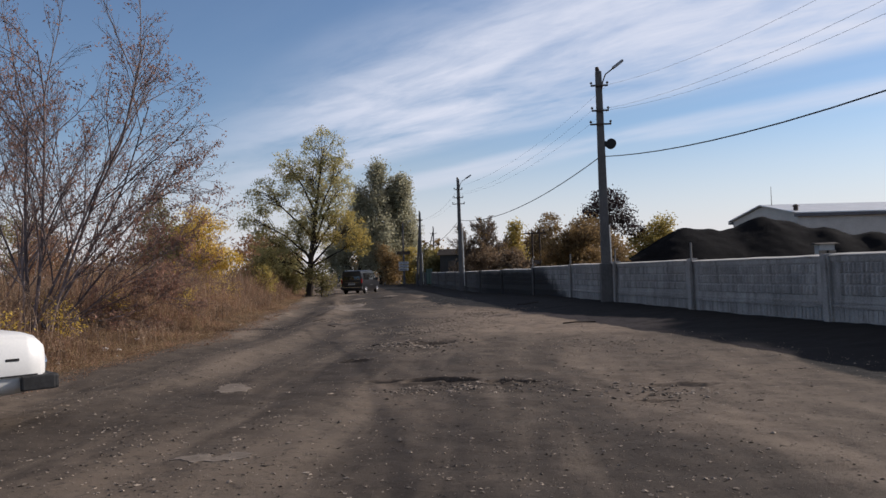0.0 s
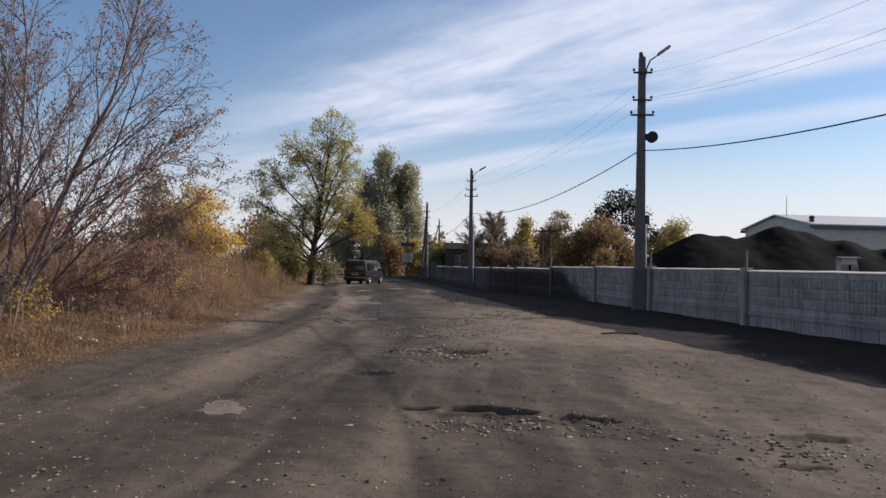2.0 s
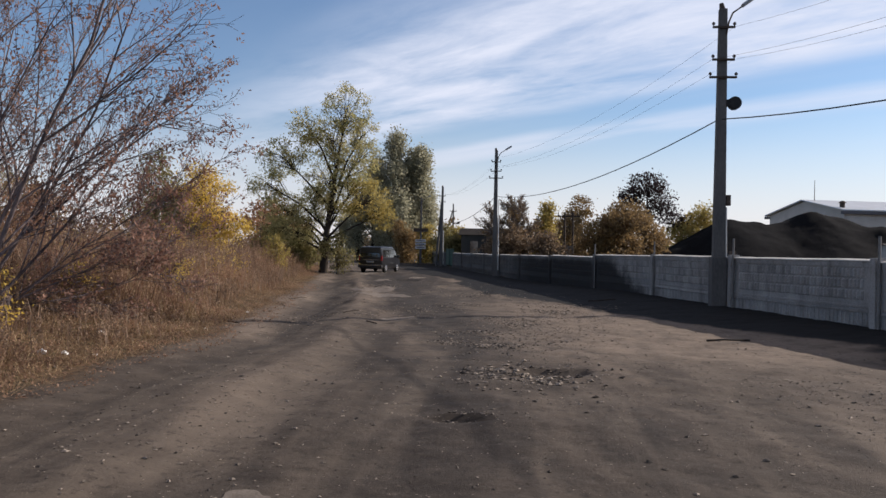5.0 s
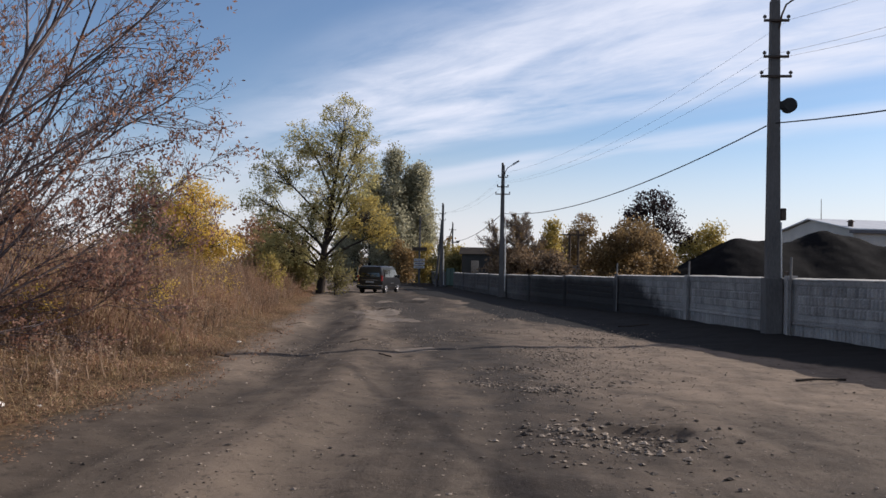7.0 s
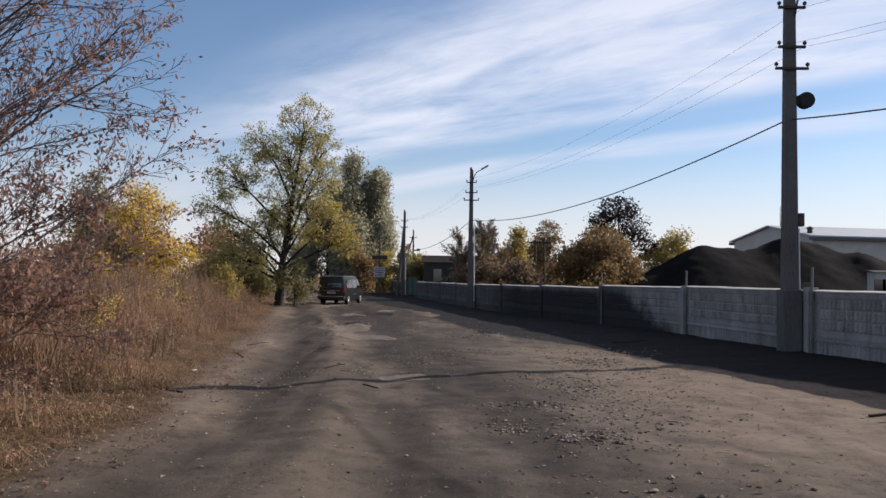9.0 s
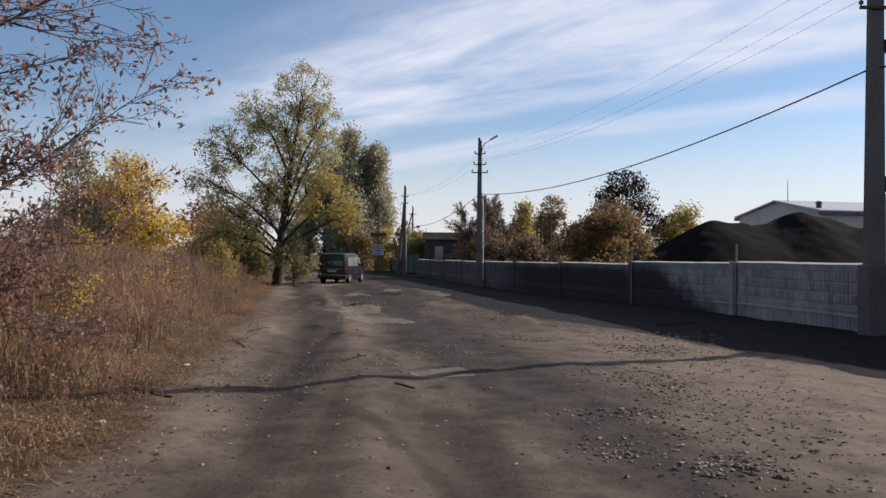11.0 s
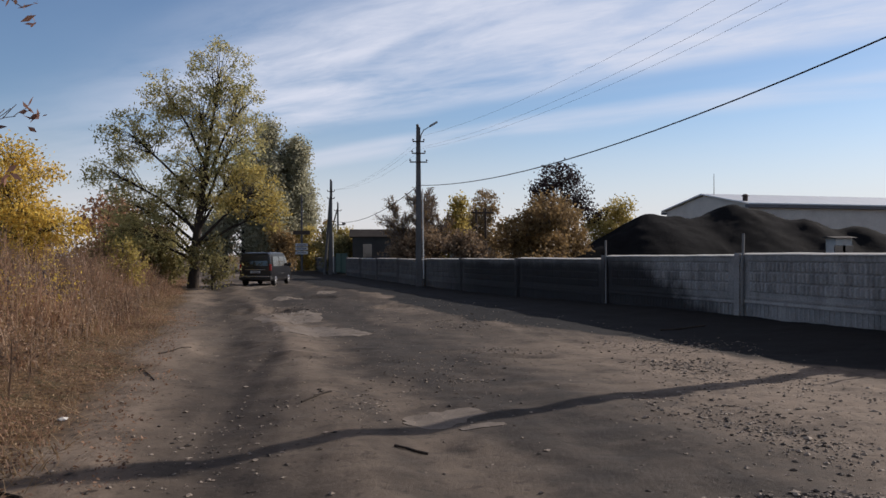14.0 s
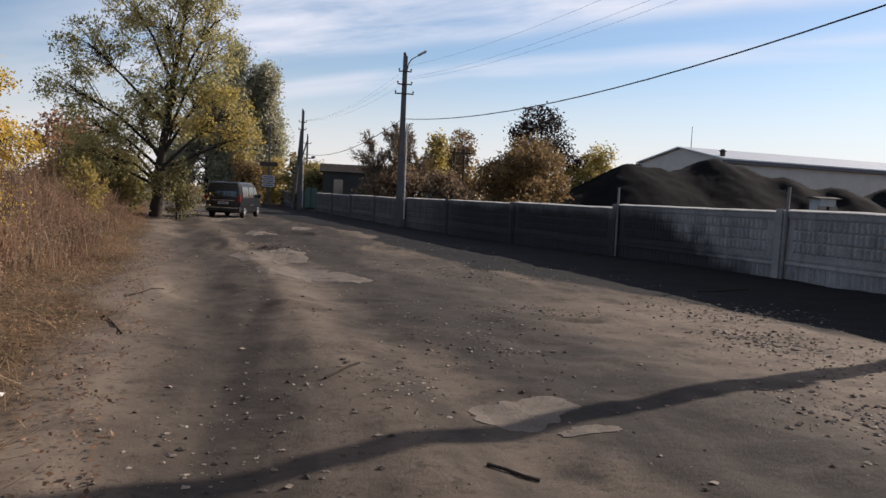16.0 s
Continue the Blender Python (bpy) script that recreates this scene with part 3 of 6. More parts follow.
# ---- plants ----
class Plant:
    """Collects tapered limbs and leaves, then links them as trunk and crown."""

    def __init__(self, seed):
        self.rng = random.Random(seed)
        self.v, self.f, self.lv, self.lf, self.tips = [], [], [], [], []
        self.other, self.other_leaf = ([], []), None

    def limb(self, p, q, r0, r1, sides):
        d = (q - p)
        if d.length < 1e-4:
            return
        a = d.orthogonal().normalized()
        b = d.normalized().cross(a)
        n = len(self.v)
        for c, r in ((p, r0), (q, r1)):
            for k in range(sides):
                t = 2 * math.pi * k / sides
                self.v.append(c + a * (r * math.cos(t)) + b * (r * math.sin(t)))
        for k in range(sides):
            j = (k + 1) % sides
            self.f.append((n + k, n + j, n + sides + j, n + sides + k))

    def grow(self, p, d, length, r, depth, kids, spread, up=0.1, bend=0.16, shrink=0.62, steps=4, start=0.25, droop=0.0, min_r=0.004):
        rng = self.rng
        pts = [p.copy()]
        c, way = p.copy(), d.normalized()
        for i in range(steps):
            way = (way + Vector((rng.gauss(0, bend), rng.gauss(0, bend), rng.gauss(0, bend) + up - droop))).normalized()
            c = c + way * (length / steps)
            pts.append(c.copy())
        end = max(min_r, r * 0.35)
        for i in range(steps):
            self.limb(pts[i], pts[i + 1], r + (end - r) * i / steps, r + (end - r) * (i + 1) / steps, 7 if r > 0.06 else 4 if r > 0.015 else 3)
        if depth == 0:
            self.tips.append((pts[-1], way))
            self.tips.append((pts[len(pts) // 2], way))
            return
        n = kids[min(len(kids) - 1, len(kids) - depth)] if len(kids) >= depth else kids[0]
        for k in range(n):
            f = start + (1 - start) * (k + rng.random()) / n
            i = min(steps - 1, int(f * steps))
            at = pts[i].lerp(pts[i + 1], f * steps - i)
            base = (pts[i + 1] - pts[i]).normalized()
            side = base.orthogonal().normalized()
            side.rotate(Matrix.Rotation(rng.uniform(0, 2 * math.pi), 3, base))
            a = spread * rng.uniform(0.7, 1.3)
            self.grow(at, base * math.cos(a) + side * math.sin(a), length * shrink * rng.uniform(0.7, 1.15) * (1.15 - 0.45 * f), max(min_r, r * (0.55 - 0.2 * f)), depth - 1, kids, spread, up, bend, shrink, max(2, steps - (depth < 2)), start, droop, min_r)

    def leaf(self, c, size, droop=0.0, ratio=0.55):
        rng = self.rng
        a = Vector((rng.gauss(0, 1), rng.gauss(0, 1), rng.gauss(0, 1) - droop))
        if a.length < 1e-3:
            a = Vector((0, 0, -1))
        a.normalize()
        b = a.orthogonal().normalized()
        b.rotate(Matrix.Rotation(rng.uniform(0, 6.283), 3, a))
        s = size * rng.uniform(0.6, 1.35)
        n = len(self.lv)
        self.lv += [c - a * s * 0.5, c + b * s * ratio * 0.5, c + a * s * 0.5, c - b * s * ratio * 0.5]
        self.lf.append((n, n + 1, n + 2, n + 3))

    def clump(self, c, count, radius, size, droop=0.0, ratio=0.55):
        rng = self.rng
        for _ in range(count):
            o = Vector((rng.gauss(0, 1), rng.gauss(0, 1), rng.gauss(0, 0.8) - droop * 0.6)) * radius * 0.6
            self.leaf(c + o, size, droop, ratio)

    def make(self, name, m, bark, leaf, label, group="", category="tree"):
        ob = thing(name, m, label, category, group)
        if self.v:
            raw("trunk", [tuple(v) for v in self.v], self.f, bark, ob, smooth=True)
        if self.lv:
            raw("crown", [tuple(v) for v in self.lv], self.lf, leaf, ob)
        if self.other[0]:
            raw("crown", [tuple(v) for v in self.other[0]], self.other[1], self.other_leaf, ob, "hanging boughs with yellow leaves")
        return ob


def at_ground(x, y, dz=-0.05):
    return pose(x, y, on_ground(x, y) + dz)


def lobed_tree(name, seed, x, y, lobes, bark, leaf, label, leaves=6000, size=0.16, radius=0.34, per=14, trunk_r=0.22, trunk_h=2.0, lean=(0, 0), droop=0.0, ratio=0.55, twigs=True, group="", category="tree", forks=1, yellow=()):
    """A tree whose crown is many small clumps of leaves, gathered in lobes (dx, dy, z, rx, ry, rz), each clump held by a limb."""
    p, rng = Plant(seed), random.Random(seed + 500)
    fork = Vector((lean[0], lean[1], trunk_h))
    for k in range(forks):
        foot = Vector((0.25 * (k - (forks - 1) / 2), rng.uniform(-0.15, 0.15), 0)) if forks > 1 else Vector((0, 0, 0))
        mid = (foot + fork) / 2 + Vector((rng.uniform(-0.1, 0.1), rng.uniform(-0.1, 0.1), 0))
        p.limb(foot, mid, trunk_r * 1.15, trunk_r * 0.95, 8)
        p.limb(mid, fork, trunk_r * 0.95, trunk_r * 0.8, 8)
    high = max(lobes, key=lambda l: l[2])
    crest = Vector((high[0], high[1], max(high[2], trunk_h + 0.2)))
    bow = fork.lerp(crest, 0.5) + Vector((rng.uniform(-0.2, 0.2), rng.uniform(-0.2, 0.2), 0))
    p.limb(fork, bow, trunk_r * 0.8, trunk_r * 0.45, 7)
    p.limb(bow, crest, trunk_r * 0.45, trunk_r * 0.12, 6)
    vol = [(l[3] * l[4] * l[5]) ** 0.75 for l in lobes]
    clumps = max(8, leaves // per)
    p.other_leaf = M_LEAF_PALE
    for at, (l, v) in enumerate(zip(lobes, vol)):
        if at in yellow:
            (p.lv, p.lf), p.other = p.other, (p.lv, p.lf)
        c = Vector(l[:3])
        zs = min(max(trunk_h * 0.55, c.z * rng.uniform(0.45, 0.62)), crest.z)
        s0 = fork.lerp(crest, (zs - fork.z) / max(0.1, crest.z - fork.z)) if zs > fork.z else Vector((fork.x * zs / fork.z, fork.y * zs / fork.z, zs))
        knee = s0.lerp(c, 0.5) + Vector((rng.uniform(-0.25, 0.25), rng.uniform(-0.25, 0.25), rng.uniform(0.0, 0.4)))
        lr = max(0.016, trunk_r * 0.22)
        p.limb(s0, knee, trunk_r * 0.36, lr, 6)
        p.limb(knee, c, lr, lr * 0.5, 5)
        for _ in range(max(3, int(clumps * v / sum(vol)))):
            while True:
                o = Vector((rng.uniform(-1, 1), rng.uniform(-1, 1), rng.uniform(-1, 1)))
                if 0.15 < o.length < 1:
                    break
            o = o * (o.length ** -0.35)
            q = c + Vector((o.x * l[3], o.y * l[4], o.z * l[5]))
            if q.z < 0.2:
                continue
            if twigs:
                f = rng.uniform(0.2, 1.0)
                s = knee.lerp(c, f)
                b = s.lerp(q, 0.55) + Vector((0, 0, rng.uniform(0, 0.25)))
                p.limb(s, b, lr * 0.32, lr * 0.2, 3)
                p.limb(b, q, lr * 0.2, 0.008, 3)
            p.clump(q, per + rng.randint(-4, 4), radius * rng.uniform(0.7, 1.4), size, droop, ratio)
        if at in yellow:
            (p.lv, p.lf), p.other = p.other, (p.lv, p.lf)
    return p.make(name, at_ground(x, y), bark, leaf, label, group, category)


def egg(dx, dy, z0, z1, w, d, n, seed, taper=0.5):
    """Lobes stacked in an egg shape from z0 to z1."""
    rng = random.Random(seed)
    out = []
    for i in range(n):
        f = (i + 0.5) / n
        s = math.sin(math.pi * (0.18 + 0.72 * f)) ** taper
        out.append((dx + rng.uniform(-0.28, 0.28) * w * s, dy + rng.uniform(-0.28, 0.28) * d * s, z0 + (z1 - z0) * f, w * 0.36 * s * rng.uniform(0.75, 1.15), d * 0.36 * s, (z1 - z0) / n * 0.95))
    return out


def column(z0, z1, w, n, seed):
    """Upright spindles gathered into a tall column that narrows to a ragged top."""
    rng = random.Random(seed)
    out = [(0.0, 0.0, z1 - 1.6, 0.42, 0.42, 1.6)]
    for i in range(n):
        f = (i + rng.random()) / n
        reach = 0.5 * w * (1 - f) ** 0.55 * (0.55 + 0.45 * min(1, f * 5))
        a, d = rng.uniform(0, 6.283), reach * math.sqrt(rng.random())
        half = rng.uniform(1.1, 2.0)
        out.append((d * math.cos(a), d * math.sin(a), z0 + (z1 - z0 - 2.2) * f + half * 0.8, rng.uniform(0.6, 1.05), rng.uniform(0.6, 1.05), half))
    return out


# ---- the large trees ----
def build_trees():
    lobed_tree("willow_tree", 1, -14.3, 57.5, [(1.4, 0, 10.9, 1.6, 1.6, 1.6), (-1.3, 0.2, 9.8, 1.3, 1.5, 1.2), (2.5, 0.2, 9.3, 1.0, 1.4, 1.0), (0.4, 0.4, 8.9, 2.0, 1.9, 1.4), (-2.9, 0, 7.7, 1.7, 1.8, 1.3), (-3.9, -0.4, 5.9, 1.2, 1.5, 1.0), (2.2, 0.2, 7.7, 1.5, 1.7, 1.3), (3.0, -0.5, 4.8, 1.7, 1.8, 1.4), (3.8, 0.3, 4.0, 0.9, 1.2, 1.0), (-2.9, 0.3, 4.2, 1.7, 1.6, 1.3), (0.2, 0.6, 6.2, 1.8, 1.9, 1.6), (-0.9, 0.3, 4.7, 1.6, 1.5, 1.2), (-1.3, -0.2, 3.3, 1.4, 1.3, 1.0), (0.7, 0.3, 4.3, 1.1, 1.2, 1.0), (-1.9, -0.6, 2.7, 1.7, 1.5, 1.0), (-3.6, 0.2, 3.0, 1.1, 1.2, 0.8), (0.0, 0.8, 1.5, 1.2, 1.2, 0.7), (2.2, 0.2, 6.0, 1.3, 1.4, 1.0)],
               M_BARK, M_LEAF_WILLOW, "tall willow with green and yellowing leaves beside the road", leaves=33000, size=0.165, radius=0.31, per=36, trunk_r=0.27, trunk_h=2.2, lean=(0.15, 0), droop=0.5, ratio=0.4, yellow=(7, 8))
    lobed_tree("willow_shoots", 2, -13.2, 56.8, egg(0, 0, 0.3, 2.6, 1.9, 1.6, 4, 5), M_BARK, M_LEAF_OLIVE, "green sucker shoots at the foot of a willow", leaves=1800, size=0.15, radius=0.3, per=12, trunk_r=0.04, trunk_h=0.5, category="bush")
    for k, (x, y, h, w) in enumerate([(-16.5, 58.8, 2.6, 2.8), (-18.2, 59.5, 2.8, 3.0)]):
        lobed_tree("bush", 25 + k, x, y, egg(0, 0, 0.2, h, w, w * 0.8, 5, 35 + k, 0.5), M_TWIG, M_LEAF_OLIVE, "dense olive bush at the foot of a willow", leaves=4500, size=0.17, radius=0.38, per=13, trunk_r=0.05, trunk_h=0.5, group="bushes under the willow", category="bush")
    for k, (x, y, h, w, n) in enumerate([(-16.5, 107, 17.2, 9.0, 38), (-13.3, 108, 15.2, 6.0, 26), (-19.3, 106, 13.0, 7.0, 24), (-15.1, 109.5, 14.0, 5.0, 22), (-21.4, 107.5, 9.0, 5.6, 14), (-15.0, 104, 8.0, 5.0, 14)]):
        lobed_tree("poplar_tree", 10 + k, x, y, column(1.2, h, w, n, 30 + k), M_BARK, M_LEAF_POPLAR, "tall grey-green poplar with a dense upright crown", leaves=18000 if h > 12 else 9000, size=0.26, radius=0.66, per=24, trunk_r=0.3, trunk_h=1.6, ratio=0.7, group="poplars at the road's end")
    lobed_tree("poplar_undergrowth", 16, -14.6, 100, egg(0, 0, 0.2, 4.8, 3.6, 3, 5, 77), M_BARK, M_LEAF_ORANGE, "tawny undergrowth at the foot of poplars", leaves=4000, size=0.25, radius=0.5, per=14, trunk_r=0.1, trunk_h=0.7, category="bush")
    lobed_tree("birch_tree", 20, -18.3, 48.6, egg(-0.2, 0, 1.0, 5.6, 3.9, 3.4, 8, 8), M_BARK, M_LEAF_YELLOW, "small birch with bright yellow autumn leaves", leaves=10000, size=0.13, radius=0.34, per=13, trunk_r=0.06, trunk_h=1.2, forks=3)
    lobed_tree("yellow_bush", 21, -16.9, 39.5, egg(0, 0, 0.4, 2.1, 1.7, 1.5, 4, 9), M_TWIG, M_LEAF_YELLOW, "low bush with yellow autumn leaves", leaves=2200, size=0.11, radius=0.25, per=11, trunk_r=0.03, trunk_h=0.4, group="yellow bushes", category="bush")
    lobed_tree("yellow_bush", 22, -14.7, 48.0, egg(0, 0, 0.3, 2.0, 1.9, 1.5, 4, 10), M_TWIG, M_LEAF_PALE, "low bush with pale yellow-green leaves", leaves=2000, size=0.12, radius=0.27, per=11, trunk_r=0.03, trunk_h=0.4, group="yellow bushes", category="bush")
    for k, (x, y, h, w, mat, lab) in enumerate([(-20.0, 62, 4.6, 5.0, M_LEAF_RED, "thicket of red-brown bushes"), (-22.5, 55, 3.6, 4.2, M_LEAF_OLIVE, "olive green bush in the thicket"), (-24.6, 58, 5.2, 5.2, M_LEAF_OLIVE, "olive green tree behind the birch"), (-33.5, 75, 9.4, 6.0, M_LEAF_OLIVE, "tall dark olive tree in the rough ground"), (-29, 66, 4.6, 6.5, M_LEAF_ORANGE, "wide tawny bush in rough ground"), (-37, 62, 5.4, 7.0, M_LEAF_RED, "wide red-brown bush in rough ground"), (-44, 72, 7.0, 9.0, M_LEAF_ORANGE, "tawny tree in the rough ground"), (-56, 85, 9.0, 10.0, M_LEAF_OLIVE, "olive tree far off"), (-21, 72, 3.4, 5.5, M_LEAF_ORANGE, "tawny bush in the rough ground"), (-27, 90, 6.0, 7.0, M_LEAF_ORANGE, "tawny tree beyond the willow"), (-41, 52, 4.4, 6.5, M_LEAF_RED, "red-brown bush in rough ground")]):
        lobed_tree("tree" if h > 4.5 else "bush", 40 + k, x, y, egg(0, 0, 0.3, h, w, w * 0.8, 6, 60 + k, 0.6), M_TWIG, mat, lab, leaves=2800 if mat == M_LEAF_RED else 5500, size=0.16 + 0.0015 * y, radius=0.46, per=13, trunk_r=0.1, trunk_h=0.7, group="rough ground trees", category="tree" if h > 4.5 else "bush")
    # behind the fence
    lobed_tree("dark_tree", 60, 11.9, 87.3, [(0, 0, 8.7, 2.0, 2, 1.2), (-1.6, 0, 7.4, 1.4, 1.6, 1.0), (1.6, 0, 7.2, 1.3, 1.5, 1.1), (2.7, 0, 5.6, 1.2, 1.2, 1.1), (0.3, 0, 6.0, 1.2, 1.3, 0.9)], M_BARK, M_LEAF_DARK, "tree with dark purple leaves and an open crown", leaves=4200, size=0.26, radius=0.42, per=12, trunk_r=0.17, trunk_h=4.2)
    for k, (x, y, z0, h, w, mat, n, lab) in enumerate([(7.0, 75, 0.4, 5.8, 7.2, M_LEAF_ORANGE, 8000, "broad tree with orange-brown leaves behind the fence"), (17.3, 88, 0.5, 6.4, 7.0, M_LEAF_PALE, 6000, "round bush with pale yellow leaves behind the fence"), (1.2, 77, 0.4, 5.8, 2.4, M_LEAF_PALE, 3000, "slim tree with yellow leaves behind the fence"), (-1.8, 73, 0.2, 3.4, 4.6, M_LEAF_BROWN, 3200, "dense dark brown bush behind the fence"), (0.8, 70, 0.2, 3.0, 3.2, M_LEAF_BROWN, 2600, "dense dark brown bush behind the fence"), (5.4, 92, 0.4, 7.2, 5.6, M_LEAF_ORANGE, 3000, "tawny tree behind the fence"), (4.0, 84, 0.4, 5.4, 5.0, M_LEAF_ORANGE, 2600, "olive bush behind the fence"), (10.6, 81, 0.3, 5.2, 4.4, M_LEAF_ORANGE, 3000, "orange-brown bush behind the fence"), (-8.0, 90, 0.2, 3.0, 2.6, M_LEAF_OLIVE, 2400, "dense olive bush beside the shed"), (-7.6, 96, 0.3, 4.0, 3.4, M_LEAF_PALE, 2600, "yellow-green bush by the gate"), (-9.8, 99, 0.3, 4.4, 3.0, M_LEAF_OLIVE, 2600, "olive bush by the gate"), (-12.2, 104, 0.2, 4.4, 3.6, M_LEAF_PALE, 2600, "yellowish bush by the road")]):
        lobed_tree("tree" if h > 4.5 else "bush", 70 + k, x, y, egg(0, 0, z0, h, w, w * 0.8, 6, 90 + k, 0.6), M_TWIG, mat, lab, leaves=int(n * 1.9), size=0.25, radius=0.45, per=12, trunk_r=0.11, trunk_h=0.9, group="trees behind the fence", category="tree" if h > 4.5 else "bush")
    # far rows of trees, not to be told apart
    rng = random.Random(9)
    p = Plant(99)
    for _ in range(230):
        a = rng.uniform(-0.95, 0.75)
        d = rng.uniform(150, 330)
        x, y = d * math.sin(a), d * math.cos(a)
        if abs(x + 0.27 * y) < 9:
            continue
        h = rng.uniform(3.5, 8.5)
        for _ in range(22):
            f = rng.random()
            p.clump(Vector((x + rng.gauss(0, 2.2) * (1 - 0.5 * f), y + rng.gauss(0, 2), 0.4 + h * f)), 4, 1.2, 0.95, 0, 0.7)
    far = raw("far_trees", [tuple(v) for v in p.lv], p.lf, M_LEAF_ORANGE)
    tagged(far, "far row of brown autumn trees along the horizon", "trees", kind="stuff")


build_trees()


def build_bare_tree(seed, x, y, stems, label, fine=0.0038, leaf_size=0.085, share=0.27, group="bare trees", leaf=None, slim=0.72, kids=(10, 8, 6), bark=None):
    """A clump of leaning stems with fine bare twigs and the last red-brown leaves."""
    p = Plant(seed)
    for dx, dy, dz, length, r in stems:
        p.grow(Vector((p.rng.uniform(-0.35, 0.35), p.rng.uniform(-0.35, 0.35), 0)), Vector((dx, dy, dz)), length, r * slim, 3, list(kids), 0.48, up=0.012, bend=0.075, shrink=0.42, steps=6, start=0.16, min_r=fine)
    for c, w in p.tips:
        if p.rng.random() < share:
            p.clump(c + w * 0.05, p.rng.randint(3, 7), leaf_size * 1.5, leaf_size, 0.8, 0.4)
    return p.make("bare_tree", at_ground(x, y), bark or M_TWIG, leaf or M_LEAF_MAPLE, label, group)


build_bare_tree(3, -11.9, 19.4, [(-0.10, 0.05, 1, 7.6, 0.075), (0.06, 0.1, 1, 7.8, 0.07), (0.22, 0.15, 1, 8.0, 0.066), (0.38, 0.28, 1, 7.4, 0.062), (0.55, 0.36, 1, 6.8, 0.056), (0.7, 0.5, 1, 6.1, 0.05), (0.85, 0.6, 0.9, 5.3, 0.045), (0.9, 0.7, 0.7, 4.7, 0.04), (0.85, 0.95, 0.5, 4.2, 0.036), (0.85, 0.8, 0.3, 3.6, 0.032), (1.0, 0.3, 0.7, 3.6, 0.034), (-0.45, 0.1, 1, 6.6, 0.055), (-0.25, 0.3, 1, 7.2, 0.055)],
                "leaning multi-stemmed tree, nearly bare, with red-brown leaves")
build_bare_tree(4, -14.6, 21.8, [(0, 0, 1, 7.0, 0.06), (0.35, 0.1, 1, 6.4, 0.05), (-0.4, 0.2, 1, 6.2, 0.05), (0.5, 0.3, 0.9, 5.4, 0.04)],
                "nearly bare tree with fine purple-brown twigs")


build_bare_tree(8, -1.6, 75.0, [(-0.55, 0, 1, 4.0, 0.06), (-0.32, 0.1, 1, 4.8, 0.06), (-0.1, 0, 1, 5.4, 0.07), (0.1, 0, 1, 5.4, 0.07), (0.32, -0.1, 1, 4.9, 0.06), (0.55, 0, 1, 4.2, 0.06), (0.8, 0.1, 1, 3.4, 0.05), (-0.8, 0.1, 1, 3.4, 0.05)],
                "half bare tree with fine grey twigs behind the fence", fine=0.014, leaf_size=0.13, share=0.10, group="trees behind the fence", leaf=M_LEAF_ORANGE, slim=0.7, kids=(16, 11, 9), bark=M_GREYTWIG)


# ---- concrete fence ----
def fence_panel_mesh(length, mat):
    """A cast panel: frame, recessed fields with rows of little uprights, a ledge and a plinth below."""
    bm = bmesh.new()
    h, t = 1.36, 0.06
    box(bm, 0, length, -t, t * 0.2, -0.3, h)
    box(bm, 0, length, -t - 0.035, -t + 0.01, h - 0.10, h + 0.02)
    box(bm, 0, length, -t - 0.045, -t + 0.01, 0.30, 0.36)
    box(bm, 0, length, -t - 0.025, -t + 0.01, 0.40, 0.44)
    for r in range(3):
        z = 0.55 + r * 0.235
        n = int((length - 0.5) / 0.125)
        for i in range(n):
            x = 0.25 + (i + 0.5) * (length - 0.5) / n
            v = [bm.verts.new(c) for c in ((x - 0.042, -t, z), (x + 0.042, -t, z), (x + 0.042, -t, z + 0.215), (x - 0.042, -t, z + 0.215), (x - 0.02, -t - 0.04, z + 0.03), (x + 0.02, -t - 0.04, z + 0.03), (x + 0.02, -t - 0.04, z + 0.185), (x - 0.02, -t - 0.04, z + 0.185))]
            for q in ((0, 1, 5, 4), (1, 2, 6, 5), (2, 3, 7, 6), (3, 0, 4, 7), (4, 5, 6, 7)):
                bm.faces.new([v[k] for k in q])
    n = int(length / 0.14)
    for i in range(n):
        x = 0.1 + (i + 0.5) * (length - 0.2) / n
        box(bm, x - 0.02, x + 0.02, -t - 0.012, -t + 0.005, 0.03, 0.28)
    me = bpy.data.meshes.new("panel")
    bm.to_mesh(me)
    bm.free()
    me.materials.append(mat)
    return me


def sunlit_coping_mesh(length):
    """Added slab on a panel's top, pale for its sunlit edge, shedding water towards the road."""
    bm, h, n = bmesh.new(), 1.36, 12
    rng = random.Random(int(length * 1000))
    rows = []
    for k in range(n + 1):
        x, j = length * k / n, rng.uniform(-0.006, 0.006)
        rows.append([bm.verts.new((x, y + j, z + j)) for y, z in ((-0.125, h + 0.022), (-0.125, h + 0.042), (0.10, h + 0.072), (0.10, h + 0.022))])
    bm.faces.new(rows[0])
    bm.faces.new(rows[-1][::-1])
    for p, q in zip(rows[:-1], rows[1:]):
        for k in range(4):
            bm.faces.new((p[k], q[k], q[(k + 1) % 4], p[(k + 1) % 4]))
    bmesh.ops.recalc_face_normals(bm, faces=bm.faces)
    me = bpy.data.meshes.new("coping")
    bm.to_mesh(me)
    bm.free()
    me.materials.append(M_SUNLIT_COPING)
    return me


GATE_SPAN = 14


